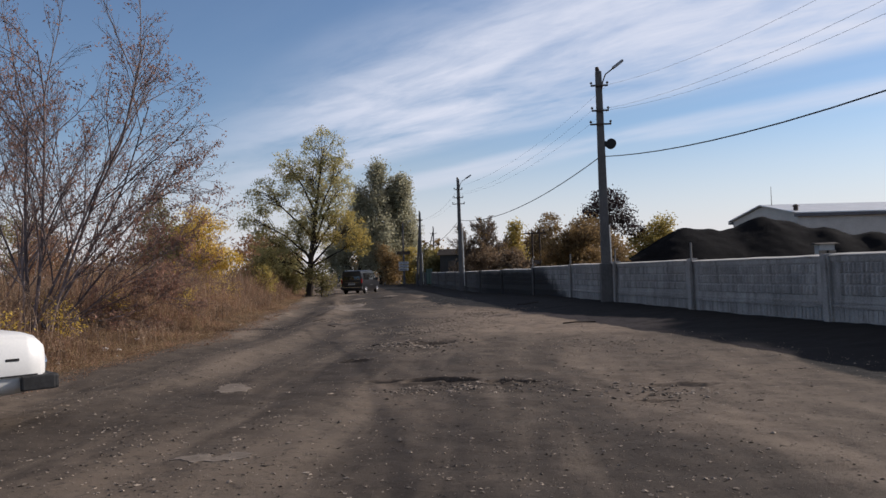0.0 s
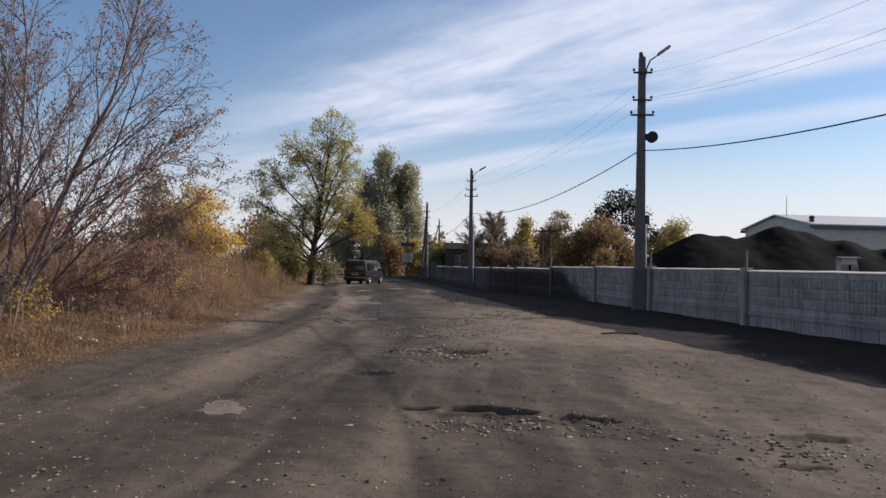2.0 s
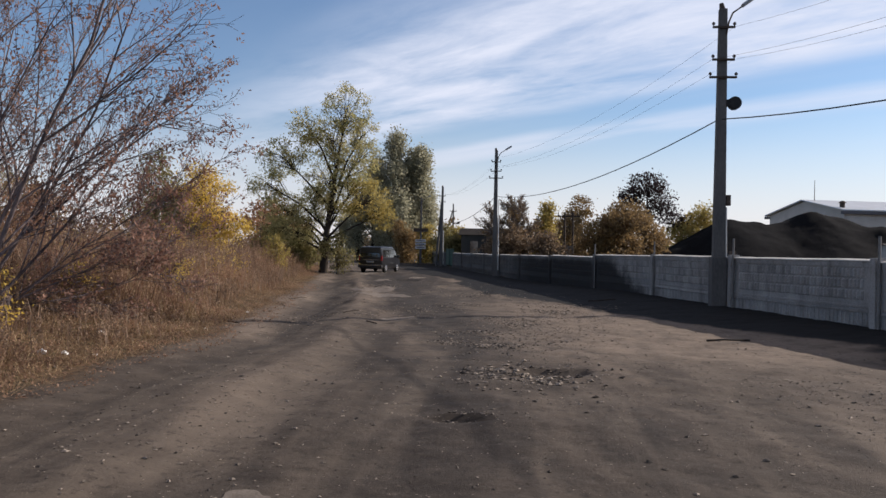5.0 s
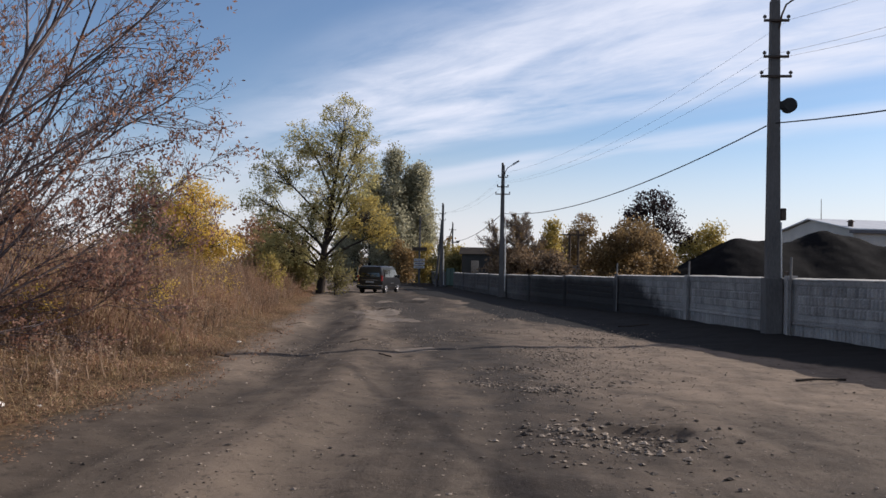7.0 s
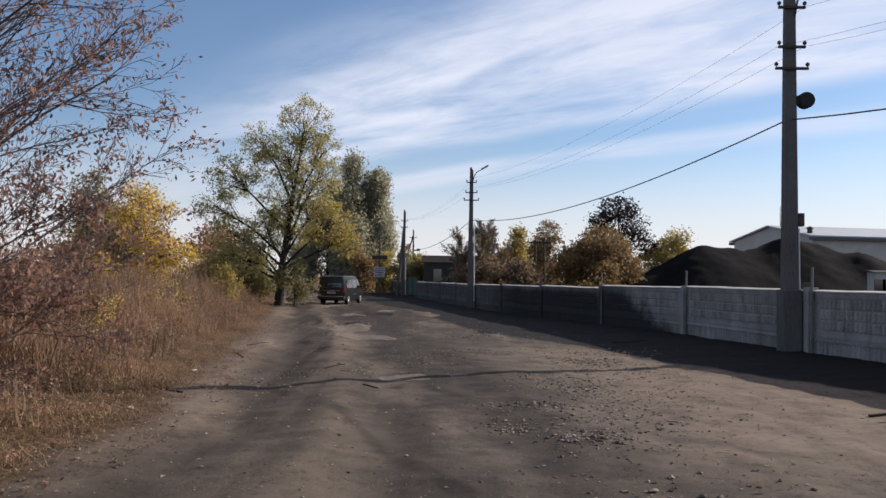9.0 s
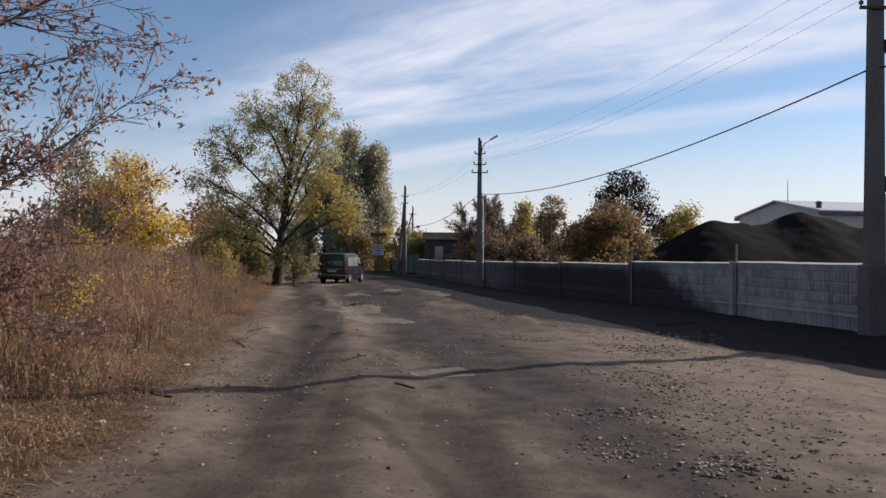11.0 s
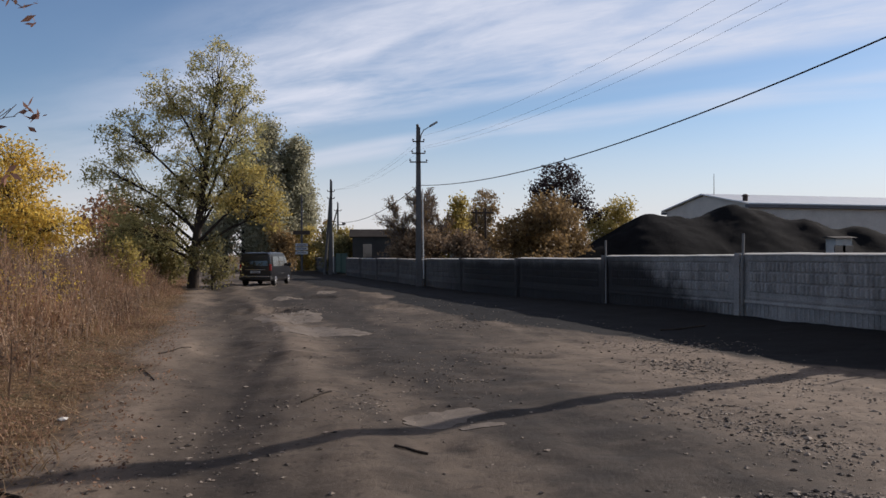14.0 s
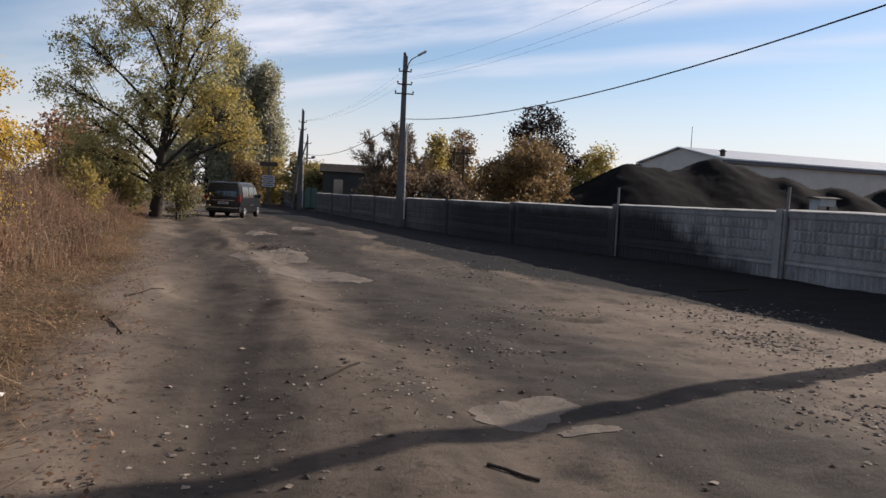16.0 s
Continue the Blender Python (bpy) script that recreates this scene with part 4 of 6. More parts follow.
def build_fence():
    f = thing("concrete_fence", pose(0, 0, 0), "grey cast concrete panel fence with ribbed fields and square posts", "fence")
    post_bm = bmesh.new()
    box(post_bm, -0.085, 0.085, -0.16, 0.10, -0.4, 1.45, 0.012)
    box(post_bm, -0.14, -0.085, -0.12, 0.06, -0.4, 1.40, 0.01)
    box(post_bm, 0.085, 0.14, -0.12, 0.06, -0.4, 1.40, 0.01)
    post_me = bpy.data.meshes.new("post")
    post_bm.to_mesh(post_me)
    post_bm.free()
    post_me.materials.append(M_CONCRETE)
    pipe_bm = bmesh.new()
    rod(pipe_bm, (0, 0.0, 0.0), (0, 0.0, 1.90), 0.032, 0.03, 8)
    pipe_me = bpy.data.meshes.new("pipe")
    pipe_bm.to_mesh(pipe_me)
    pipe_bm.free()
    pipe_me.materials.append(M_OLDPIPE)
    rng = random.Random(4)
    for i, (a, b) in enumerate(zip(FENCE[:-1], FENCE[1:])):
        d = Vector((b[0] - a[0], b[1] - a[1], 0))
        if i == GATE_SPAN:
            continue
        turn = math.degrees(math.atan2(d.y, d.x)) + 180
        z = 0.5 * (on_ground(a[0] - 0.4, a[1]) + on_ground(b[0] - 0.4, b[1])) - 0.0
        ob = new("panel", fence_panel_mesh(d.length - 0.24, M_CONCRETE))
        ob.matrix_world = pose(b[0], b[1], z + rng.uniform(-0.03, 0.01), rng.uniform(-0.8, 0.8), rng.uniform(-0.25, 0.25), turn) @ Matrix.Translation((0.12, 0, 0))
        ob.parent = f
        cap = new("coping", sunlit_coping_mesh(d.length - 0.24))
        cap.parent = ob
    for i, a in enumerate(FENCE):
        j = min(i, len(FENCE) - 2)
        d = Vector((FENCE[j + 1][0] - FENCE[j][0], FENCE[j + 1][1] - FENCE[j][1], 0))
        turn = math.degrees(math.atan2(d.y, d.x)) + 180
        ob = new("post", post_me)
        ob.matrix_world = pose(a[0], a[1], on_ground(a[0] - 0.4, a[1]), rng.uniform(-1.2, 1.2), rng.uniform(-0.8, 0.8), turn)
        ob.parent = f
        if i in (4, 5, 6, 7):
            pipe = new("pipe", pipe_me)
            pipe.matrix_world = ob.matrix_world @ pose(0.17, -0.14, 0, 0, rng.uniform(-1.5, 1.5))
            pipe.parent = f
    return f


build_fence()


def build_gate():
    a, b = Vector((*FENCE[GATE_SPAN], 0)), Vector((*FENCE[GATE_SPAN + 1], 0))
    g = thing("metal_gate", pose(b.x, b.y, 0.05, 0, 0, math.degrees(math.atan2(a.y - b.y, a.x - b.x))), "closed green sheet metal gate in the concrete fence", "gate")
    L = (b - a).length
    for k in (0, 1):
        x0, x1 = 0.2 + k * (L / 2 - 0.15), L / 2 - 0.05 + k * (L / 2 - 0.15)
        bm = bmesh.new()
        box(bm, x0, x1, -0.02, 0.02, 0.12, 1.75, 0.005)
        leaf = part("gate_leaf", bm, M_GATE, g)
        bm = bmesh.new()
        for z in (0.15, 0.95, 1.72):
            box(bm, x0, x1, -0.05, -0.02, z - 0.03, z + 0.03)
        for x in (x0 + 0.03, x1 - 0.03):
            box(bm, x - 0.03, x + 0.03, -0.055, -0.022, 0.12, 1.75)
        part("gate_frame", bm, M_GATE, leaf)


build_gate()


# ---- poles and wires ----
def crossarm(pole, z, half, side_y=-0.14, r=0.022, up=0.14, name="crossarm"):
    bm = bmesh.new()
    box(bm, -half, half, side_y - 0.03, side_y + 0.03, z - 0.03, z + 0.03, 0.006)
    arm = part(name, bm, M_STEEL, pole)
    for s in (-1, 1):
        bm = bmesh.new()
        rod(bm, (s * half * 0.94, side_y, z), (s * half * 0.94, side_y, z + up * 0.55), 0.012, 0.012, 6)
        rod(bm, (s * half * 0.94, side_y, z + up * 0.45), (s * half * 0.94, side_y, z + up * 0.8), 0.042, 0.05, 8)
        rod(bm, (s * half * 0.94, side_y, z + up * 0.8), (s * half * 0.94, side_y, z + up), 0.03, 0.025, 8)
        part("insulator", bm, M_INSUL, arm)


def street_lamp_arm(pole, z, reach, rise):
    bm = bmesh.new()
    rod(bm, (0.08, -0.1, z - 0.35), (0.14, -0.1, z), 0.025, 0.025)
    rod(bm, (0.14, -0.1, z), (0.45 * reach, -0.1, z + 0.55 * rise), 0.025, 0.023)
    rod(bm, (0.45 * reach, -0.1, z + 0.55 * rise), (reach, -0.1, z + rise), 0.023, 0.02)
    arm = part("lamp_arm", bm, M_STEEL, pole)
    d = Vector((0.55 * reach, 0, 0.45 * rise)).normalized()
    a = Vector((reach, -0.1, z + rise))
    bm = bmesh.new()
    box(bm, 0, 0.48, -0.10, 0.10, -0.035, 0.06, 0.03)
    bmesh.ops.transform(bm, verts=bm.verts, matrix=Matrix.Translation(a - d * 0.05) @ d.to_track_quat("X", "Z").to_matrix().to_4x4())
    part("lamp_head", bm, M_LAMP, arm)


def concrete_pole(x, y, height, label, lean=(0, 0), arms=((0.55, 0.35), (1.35, 0.35), (1.85, 0.5)), lamp=(0.6, 0.9), wide=0.16, turn=0.0):
    p = thing("utility_pole", pose(x, y, on_ground(x, y), lean[0], lean[1], turn), label, "pole", "poles along the fence")
    bm = bmesh.new()
    box(bm, -wide, wide, -wide * 0.85, wide * 0.85, -0.5, height, 0.03)
    for v in bm.verts:
        f = max(0.0, v.co.z) / height
        v.co.x *= 1 - 0.40 * f
        v.co.y *= 1 - 0.40 * f
    part("shaft", bm, M_POLE, p)
    bm = bmesh.new()
    rod(bm, (0, 0, height - 0.1), (-0.05, 0, height + 0.16), wide * 0.55, wide * 0.35, 8)
    part("cap", bm, M_STEEL, p, "rusty steel pole cap")
    for dz, half in arms:
        crossarm(p, height - dz, half)
    if lamp:
        street_lamp_arm(p, height - 0.4, lamp[0], lamp[1])
    return p


def build_poles():
    p1 = concrete_pole(3.80, 29.05, 8.45, "grey concrete utility pole with crossarms, lamp and cable coil", arms=((0.55, 0.31), (1.47, 0.31), (1.97, 0.38)), lamp=(0.55, 0.48), wide=0.18)
    bm = bmesh.new()
    rod(bm, (0.35, -0.13, 5.76), (0.35, 0.05, 5.76), 0.185, 0.185, 24)
    rod(bm, (0.35, -0.15, 5.76), (0.35, 0.07, 5.76), 0.15, 0.15, 24)
    box(bm, 0.1, 0.44, -0.12, 0.0, 5.66, 5.86, 0.02)
    part("cable_coil", bm, M_BLACK, p1, "coil of black cable")
    bm = bmesh.new()
    box(bm, 0.16, 0.28, -0.15, 0.05, 2.85, 3.15, 0.012)
    part("meter_box", bm, M_STEEL, p1, "small rusty steel box")
    bm = bmesh.new()
    rod(bm, (0.20, -0.08, 0.9), (0.175, -0.08, 2.8), 0.022)
    part("riser_pipe", bm, M_WHITEPIPE, p1, "pale riser pipe")
    bm = bmesh.new()
    box(bm, -0.22, 0.20, -0.22, 0.22, -0.4, 1.40, 0.03)
    stub = part("footing", bm, M_POLE, p1, "short square concrete stub beside the pole")
    bm = bmesh.new()
    box(bm, 0.32, 0.46, -0.12, 0.1, -0.4, 1.56, 0.015)
    part("stub_post", bm, M_STEEL, p1, "dark rusty post")
    p2 = concrete_pole(-2.95, 57.3, 8.17, "grey concrete utility pole with crossarms and a street lamp", arms=((0.75, 0.30), (1.35, 0.35), (1.80, 0.45)), lamp=(0.62, 0.45), wide=0.17)
    bm = bmesh.new()
    rod(bm, (0.24, -0.1, 0.4), (0.20, -0.1, 5.0), 0.03)
    part("riser_pipe", bm, M_WHITEPIPE, p2, "white riser pipe")
    concrete_pole(10.3, 0.4, 8.35, "grey concrete utility pole with crossarms", arms=((0.98, 0.40), (1.92, 0.40), (2.52, 0.48)), lamp=(), wide=0.19)
    p3 = concrete_pole(-8.7, 84.5, 7.95, "leaning pair of concrete poles with a brace", lean=(0, 0.6), arms=((0.9, 0.3), (1.5, 0.3)), lamp=(), wide=0.17)
    bm = bmesh.new()
    rod(bm, (-0.5, 0.2, -0.3), (-0.08, 0.1, 6.4), 0.13, 0.10, 8)
    part("brace", bm, M_POLE, p3)
    bm = bmesh.new()
    rod(bm, (0.26, -0.1, 0.2), (0.2, -0.1, 3.6), 0.03)
    part("riser_pipe", bm, M_WHITEPIPE, p3, "white riser pipe")
    p5 = concrete_pole(-8.7, 102.0, 7.2, "wooden pole with a brace and a lamp", arms=((0.8, 0.4),), lamp=(), wide=0.13)
    bm = bmesh.new()
    rod(bm, (-1.9, 0, -0.3), (-0.05, 0, 6.6), 0.09, 0.07, 8)
    part("brace", bm, M_WOODPOLE, p5)
    bm = bmesh.new()
    box(bm, 0.1, 0.75, -0.1, 0.1, 4.85, 4.95, 0.02)
    box(bm, 0.45, 0.85, -0.14, 0.14, 4.95, 5.12, 0.03)
    part("lamp_head", bm, M_STEEL, p5)
    p4 = concrete_pole(-12.2, 98.0, 7.7, "concrete lamp pole carrying painted direction boards", arms=(), lamp=(0.75, 0.5), wide=0.13)
    for z0, z1, w in ((3.75, 4.15, 0.85), (2.55, 2.85, 0.62), (2.15, 2.45, 0.62), (1.75, 2.05, 0.62)):
        bm = bmesh.new()
        box(bm, -w, w, -0.17, -0.14, z0, z1, 0.008)
        board = part("board", bm, M_SIGN if z1 < 3 else M_STEEL, p4, "white board with dark lettering" if z1 < 3 else "dark board")
        if z1 < 3:
            bm = bmesh.new()
            box(bm, -w * 0.8, w * 0.75, -0.176, -0.172, z0 + 0.10, z0 + 0.19)
            part("lettering", bm, M_SIGNTXT, board)
    # pair of poles with a shared crossbar, and a few posts further back
    h = thing("transformer_frame", pose(3.5, 80, 0), "pair of steel poles with a crossbar behind the fence", "pole")
    bm = bmesh.new()
    rod(bm, (-0.3, 0, -0.3), (-0.3, 0, 5.4), 0.11, 0.09)
    part("post", bm, M_STEEL, h)
    bm = bmesh.new()
    rod(bm, (0.45, 0, -0.3), (0.45, 0, 5.4), 0.11, 0.09)
    part("post", bm, M_STEEL, h)
    bm = bmesh.new()
    box(bm, -1.1, 1.1, -0.08, 0.08, 4.95, 5.08, 0.01)
    part("crossbar", bm, M_STEEL, h)
    for k in (-0.9, -0.3, 0.3, 0.9):
        bm = bmesh.new()
        rod(bm, (k, 0, 5.08), (k, 0, 5.4), 0.05, 0.03)
        part("insulator", bm, M_INSUL, h)
    for x, y, hh in ((-26.7, 60, 5.6), (-27.3, 62, 4.6), (-34.5, 132, 6.5), (-38.5, 150, 6.5), (8.2, 78, 6.6)):
        t = thing("wooden_pole", pose(x, y, on_ground(x, y)), "plain weathered wooden pole", "pole", "wooden poles")
        bm = bmesh.new()
        rod(bm, (0, 0, -0.4), (0, 0, hh), 0.11, 0.08)
        part("shaft", bm, M_WOODPOLE if y > 70 else M_WHITEPIPE, t)
        bm = bmesh.new()
        box(bm, -0.5, 0.5, -0.05, 0.05, hh - 0.4, hh - 0.3)
        part("crossarm", bm, M_STEEL, t)

    def z0(x, y):
        return on_ground(x, y)
    a0, a1, a2, a3 = (10.3, 0.4), (3.80, 29.05), (-2.95, 57.3), (-8.7, 84.5)
    g = "overhead wires"
    cable("power_cable", (a0[0], a0[1], 5.55), (a1[0], a1[1] - 0.15, 5.5), 1.0, 0.017, M_BLACK, "thick black overhead cable", "cable", group=g)
    cable("power_cable", (a1[0], a1[1], 5.55), (a2[0], a2[1], 5.2), 0.75, 0.017, M_BLACK, "thick black overhead cable", "cable", group=g)
    cable("power_cable", (a2[0], a2[1], 5.2), (a3[0], a3[1], 4.6), 0.8, 0.017, M_BLACK, "thick black overhead cable", "cable", group=g)
    for s, da, db in ((-0.3, 1.42, 1.35), (0.3, 1.42, 1.35), (0.3, 0.5, 0.7)):
        cable("wire", (a0[0] + s, a0[1] - 0.14, 8.55 - da), (a1[0] + s, a1[1] - 0.14, 8.62 - da), 1.15, 0.0032, M_BLACK, "thin bare overhead wire", "wire", group=g)
        cable("wire", (a1[0] + s, a1[1] - 0.14, 8.62 - da), (a2[0] + s * 0.8, a2[1] - 0.14, 8.42 - db), 0.6, 0.0032, M_BLACK, "thin bare overhead wire", "wire", group=g)
        if da < 2:
            cable("wire", (a2[0] + s * 0.8, a2[1] - 0.14, 8.42 - db), (a3[0] + s * 0.7, a3[1] - 0.14, 7.2), 0.6, 0.0032, M_BLACK, "thin bare overhead wire", "wire", group=g)


build_poles()


# ---- coal yard and buildings ----
def build_coal():
    """One long tipped mound: cones of loose coal run into each other."""
    gx, gy = np.arange(4, 66, 0.4), np.arange(66, 104, 0.4)
    X, Y = np.meshgrid(gx, gy)
    wx, wy = X + 0.5 * fbm(X, Y, 0.2, 210), Y + 0.5 * fbm(X, Y, 0.2, 220)
    Z = np.full(X.shape, -1.0)
    for px, py, h in [(10.2, 81, 1.2), (12.4, 81.5, 2.0), (14.4, 81.5, 2.4), (15.8, 82.5, 2.6), (19.0, 84, 4.9), (19.6, 85, 5.3), (22, 85.5, 5.2), (24.6, 86, 5.1), (28.0, 87, 6.3), (30.4, 87, 5.8), (33.6, 85, 4.9), (38.2, 84, 4.3), (44, 84, 4.5), (50.5, 83, 4.2), (56, 84, 4.4)]:
        Z = np.maximum(Z, h + 0.40 - 0.58 * np.sqrt((wx - px) ** 2 + (wy - py) ** 2 + 0.35))
    for _ in range(6):
        Z[1:-1, 1:-1] = (Z[1:-1, 1:-1] * 2 + Z[:-2, 1:-1] + Z[2:, 1:-1] + Z[1:-1, :-2] + Z[1:-1, 2:]) / 6
    Z = Z + 0.16 * fbm(X, Y, 0.6, 230) + 0.08 * fbm(X, Y, 2.0, 240, 2)
    Z = np.maximum(Z, -0.4)
    i = np.arange(X.size).reshape(X.shape)
    f = np.stack([i[:-1, :-1], i[:-1, 1:], i[1:, 1:], i[1:, :-1]], -1).reshape(-1, 4)
    keep = Z.ravel()[f].max(1) > -0.35
    ob = raw("coal_mound", np.stack([X.ravel(), Y.ravel(), Z.ravel()], 1).tolist(), f[keep].tolist(), M_COAL, smooth=True)
    tagged(ob, "long black mound of loose coal behind the fence", "coal mound")


build_coal()


def build_warehouse():
    w = thing("warehouse", pose(36.2, 111.3, 0, 0, 0, 12.0), "long pale warehouse with a shallow metal roof", "warehouse")
    L, d, e, r = 78, 8.2, 7.3, 8.85
    bm = bmesh.new()
    prof = [(-d, 0), (d, 0), (d, e), (0, r), (-d, e)]
    a = [bm.verts.new((0, y, z)) for y, z in prof]
    b = [bm.verts.new((L, y, z)) for y, z in prof]
    bm.faces.new(a)
    bm.faces.new(b[::-1])
    for i in range(5):
        j = (i + 1) % 5
        bm.faces.new((a[i], b[i], b[j], a[j]))
    part("wall", bm, M_FARWALL, w)
    for s in (-1, 1):
        bm = bmesh.new()
        q = [(-0.5, s * (d + 0.5), e - 0.02), (L + 0.5, s * (d + 0.5), e - 0.02), (L + 0.5, 0, r + 0.10), (-0.5, 0, r + 0.10)]
        lo = [bm.verts.new(c) for c in q]
        hi = [bm.verts.new((c[0], c[1], c[2] + 0.14)) for c in q]
        bm.faces.new(lo[::-1])
        bm.faces.new(hi)
        for i in range(4):
            bm.faces.new((lo[i], lo[(i + 1) % 4], hi[(i + 1) % 4], hi[i]))
        roof = part("roof", bm, M_ROOFMETAL, w, "pale corrugated metal roof slope")
        bm = bmesh.new()
        box(bm, -0.5, L + 0.5, s * (d + 0.3) - 0.25, s * (d + 0.3) + 0.25, e - 0.42, e - 0.06)
        part("fascia", bm, M_BAND, w)
    bm = bmesh.new()
    rod(bm, (0.6, -6.9, e), (0.6, -6.9, 8.3), 0.3, 0.3)
    rod(bm, (0.6, -6.9, 8.3), (0.6, -6.9, 8.55), 0.5, 0.15)
    part("vent", bm, M_STEEL, w, "round roof vent")
    bm = bmesh.new()
    rod(bm, (1.0, -0.6, r), (1.0, -0.6, r + 2.7), 0.05, 0.03)
    part("antenna", bm, M_STEEL, w)
    for k in (-4.2, 0, 4.2):
        bm = bmesh.new()
        box(bm, -0.06, 0.02, k - 1.0, k + 1.0, 4.4, 6.2)
        part("window", bm, M_BROWNROOF, w, "boarded brown window")


def small_house(x, y, w, d, h, roof_h, wall, roof, label, turn=0.0, name="shed"):
    s = thing(name, pose(x, y, 0, 0, 0, turn), label, "shed")
    bm = bmesh.new()
    box(bm, -w / 2, w / 2, -d / 2, d / 2, -0.3, h)
    part("wall", bm, wall, s)
    bm = bmesh.new()
    prof = [(-d / 2 - 0.3, h), (d / 2 + 0.3, h), (0, h + roof_h)]
    a = [bm.verts.new((-w / 2 - 0.3, yy, z)) for yy, z in prof]
    b = [bm.verts.new((w / 2 + 0.3, yy, z)) for yy, z in prof]
    bm.faces.new(a)
    bm.faces.new(b[::-1])
    for i in range(3):
        bm.faces.new((a[i], b[i], b[(i + 1) % 3], a[(i + 1) % 3]))
    part("roof", bm, roof, s)
    for k in (-0.25, 0.25):
        bm = bmesh.new()
        box(bm, k * w - 0.4, k * w + 0.4, -d / 2 - 0.04, -d / 2 + 0.02, h * 0.4, h * 0.8)
        part("window", bm, M_GLASS, s)
    return s


build_warehouse()
small_house(-4.2, 91, 5.4, 5, 3.3, 0.75, M_DARKWALL, M_DARKROOF, "dark brown shed with a low brown roof")
small_house(2.0, 76, 2.6, 3, 1.9, 0.35, M_BLOCK, M_DARKWALL, "low white brick shed behind the fence")
small_house(27.8, 70, 1.2, 1.2, 2.7, 0.12, M_BLOCK, M_DARKWALL, "small pale brick kiosk by the coal heap")


# ---- vehicles ----
def loft(stations):
    """A body from rings across it: (y, z bottom, z belt, z roof, half width at belt, half width at roof)."""
    bm = bmesh.new()
    rings = []
    for y, zb, zm, zr, w, wr in stations:
        half = [(w * 0.86, zb), (w * 0.97, zb + 0.12), (w, zb + 0.5 * (zm - zb)), (w * 0.985, zm), ((w + wr) / 2 * 0.99, zm + 0.55 * (zr - zm)), (wr, zr - 0.07 * min(1, (zr - zm) * 4)), (wr * 0.82, zr)]
        rings.append([bm.verts.new((x, y, z)) for x, z in half] + [bm.verts.new((-x, y, z)) for x, z in reversed(half)])
    n = len(rings[0])
    for a, b in zip(rings[:-1], rings[1:]):
        for i in range(n):
            j = (i + 1) % n
            bm.faces.new((a[i], a[j], b[j], b[i]))
    bm.faces.new(rings[0])
    bm.faces.new(rings[-1][::-1])
    bmesh.ops.recalc_face_normals(bm, faces=bm.faces)
    bmesh.ops.bevel(bm, geom=[e for e in bm.edges if len(e.link_faces) == 2 and e.calc_face_angle(0) > 0.5], offset=0.025, segments=2, affect="EDGES")
    return bm


def pane(bm, pts, depth):
    """A thin slab over four corners, pushed out along its normal."""
    v = [Vector(p) for p in pts]
    n = (v[1] - v[0]).cross(v[2] - v[0]).normalized() * depth
    a = [bm.verts.new(p) for p in v]
    b = [bm.verts.new(p + n) for p in v]
    bm.faces.new(a[::-1])
    bm.faces.new(b)
    for i in range(4):
        bm.faces.new((a[i], a[(i + 1) % 4], b[(i + 1) % 4], b[i]))
    return bm


def wheel(car, x, y, r, w=0.2):
    s = 1 if x > 0 else -1
    bm = bmesh.new()
    rod(bm, (x - s * w, y, r), (x, y, r), r, r, 28)
    bmesh.ops.bevel(bm, geom=[e for e in bm.edges if e.calc_face_angle(0) > 1.2], offset=0.03, segments=2, affect="EDGES")
    wh = part("wheel", bm, M_TYRE, car)
    bm = bmesh.new()
    rod(bm, (x - s * 0.02, y, r), (x + s * 0.012, y, r), r * 0.64, r * 0.58, 24)
    for k in range(5):
        t = 2 * math.pi * k / 5
        rod(bm, (x + s * 0.012, y, r), (x + s * 0.02, y + r * 0.55 * math.cos(t), r + r * 0.55 * math.sin(t)), 0.03, 0.02, 5)
    part("rim", bm, M_RIM, wh)


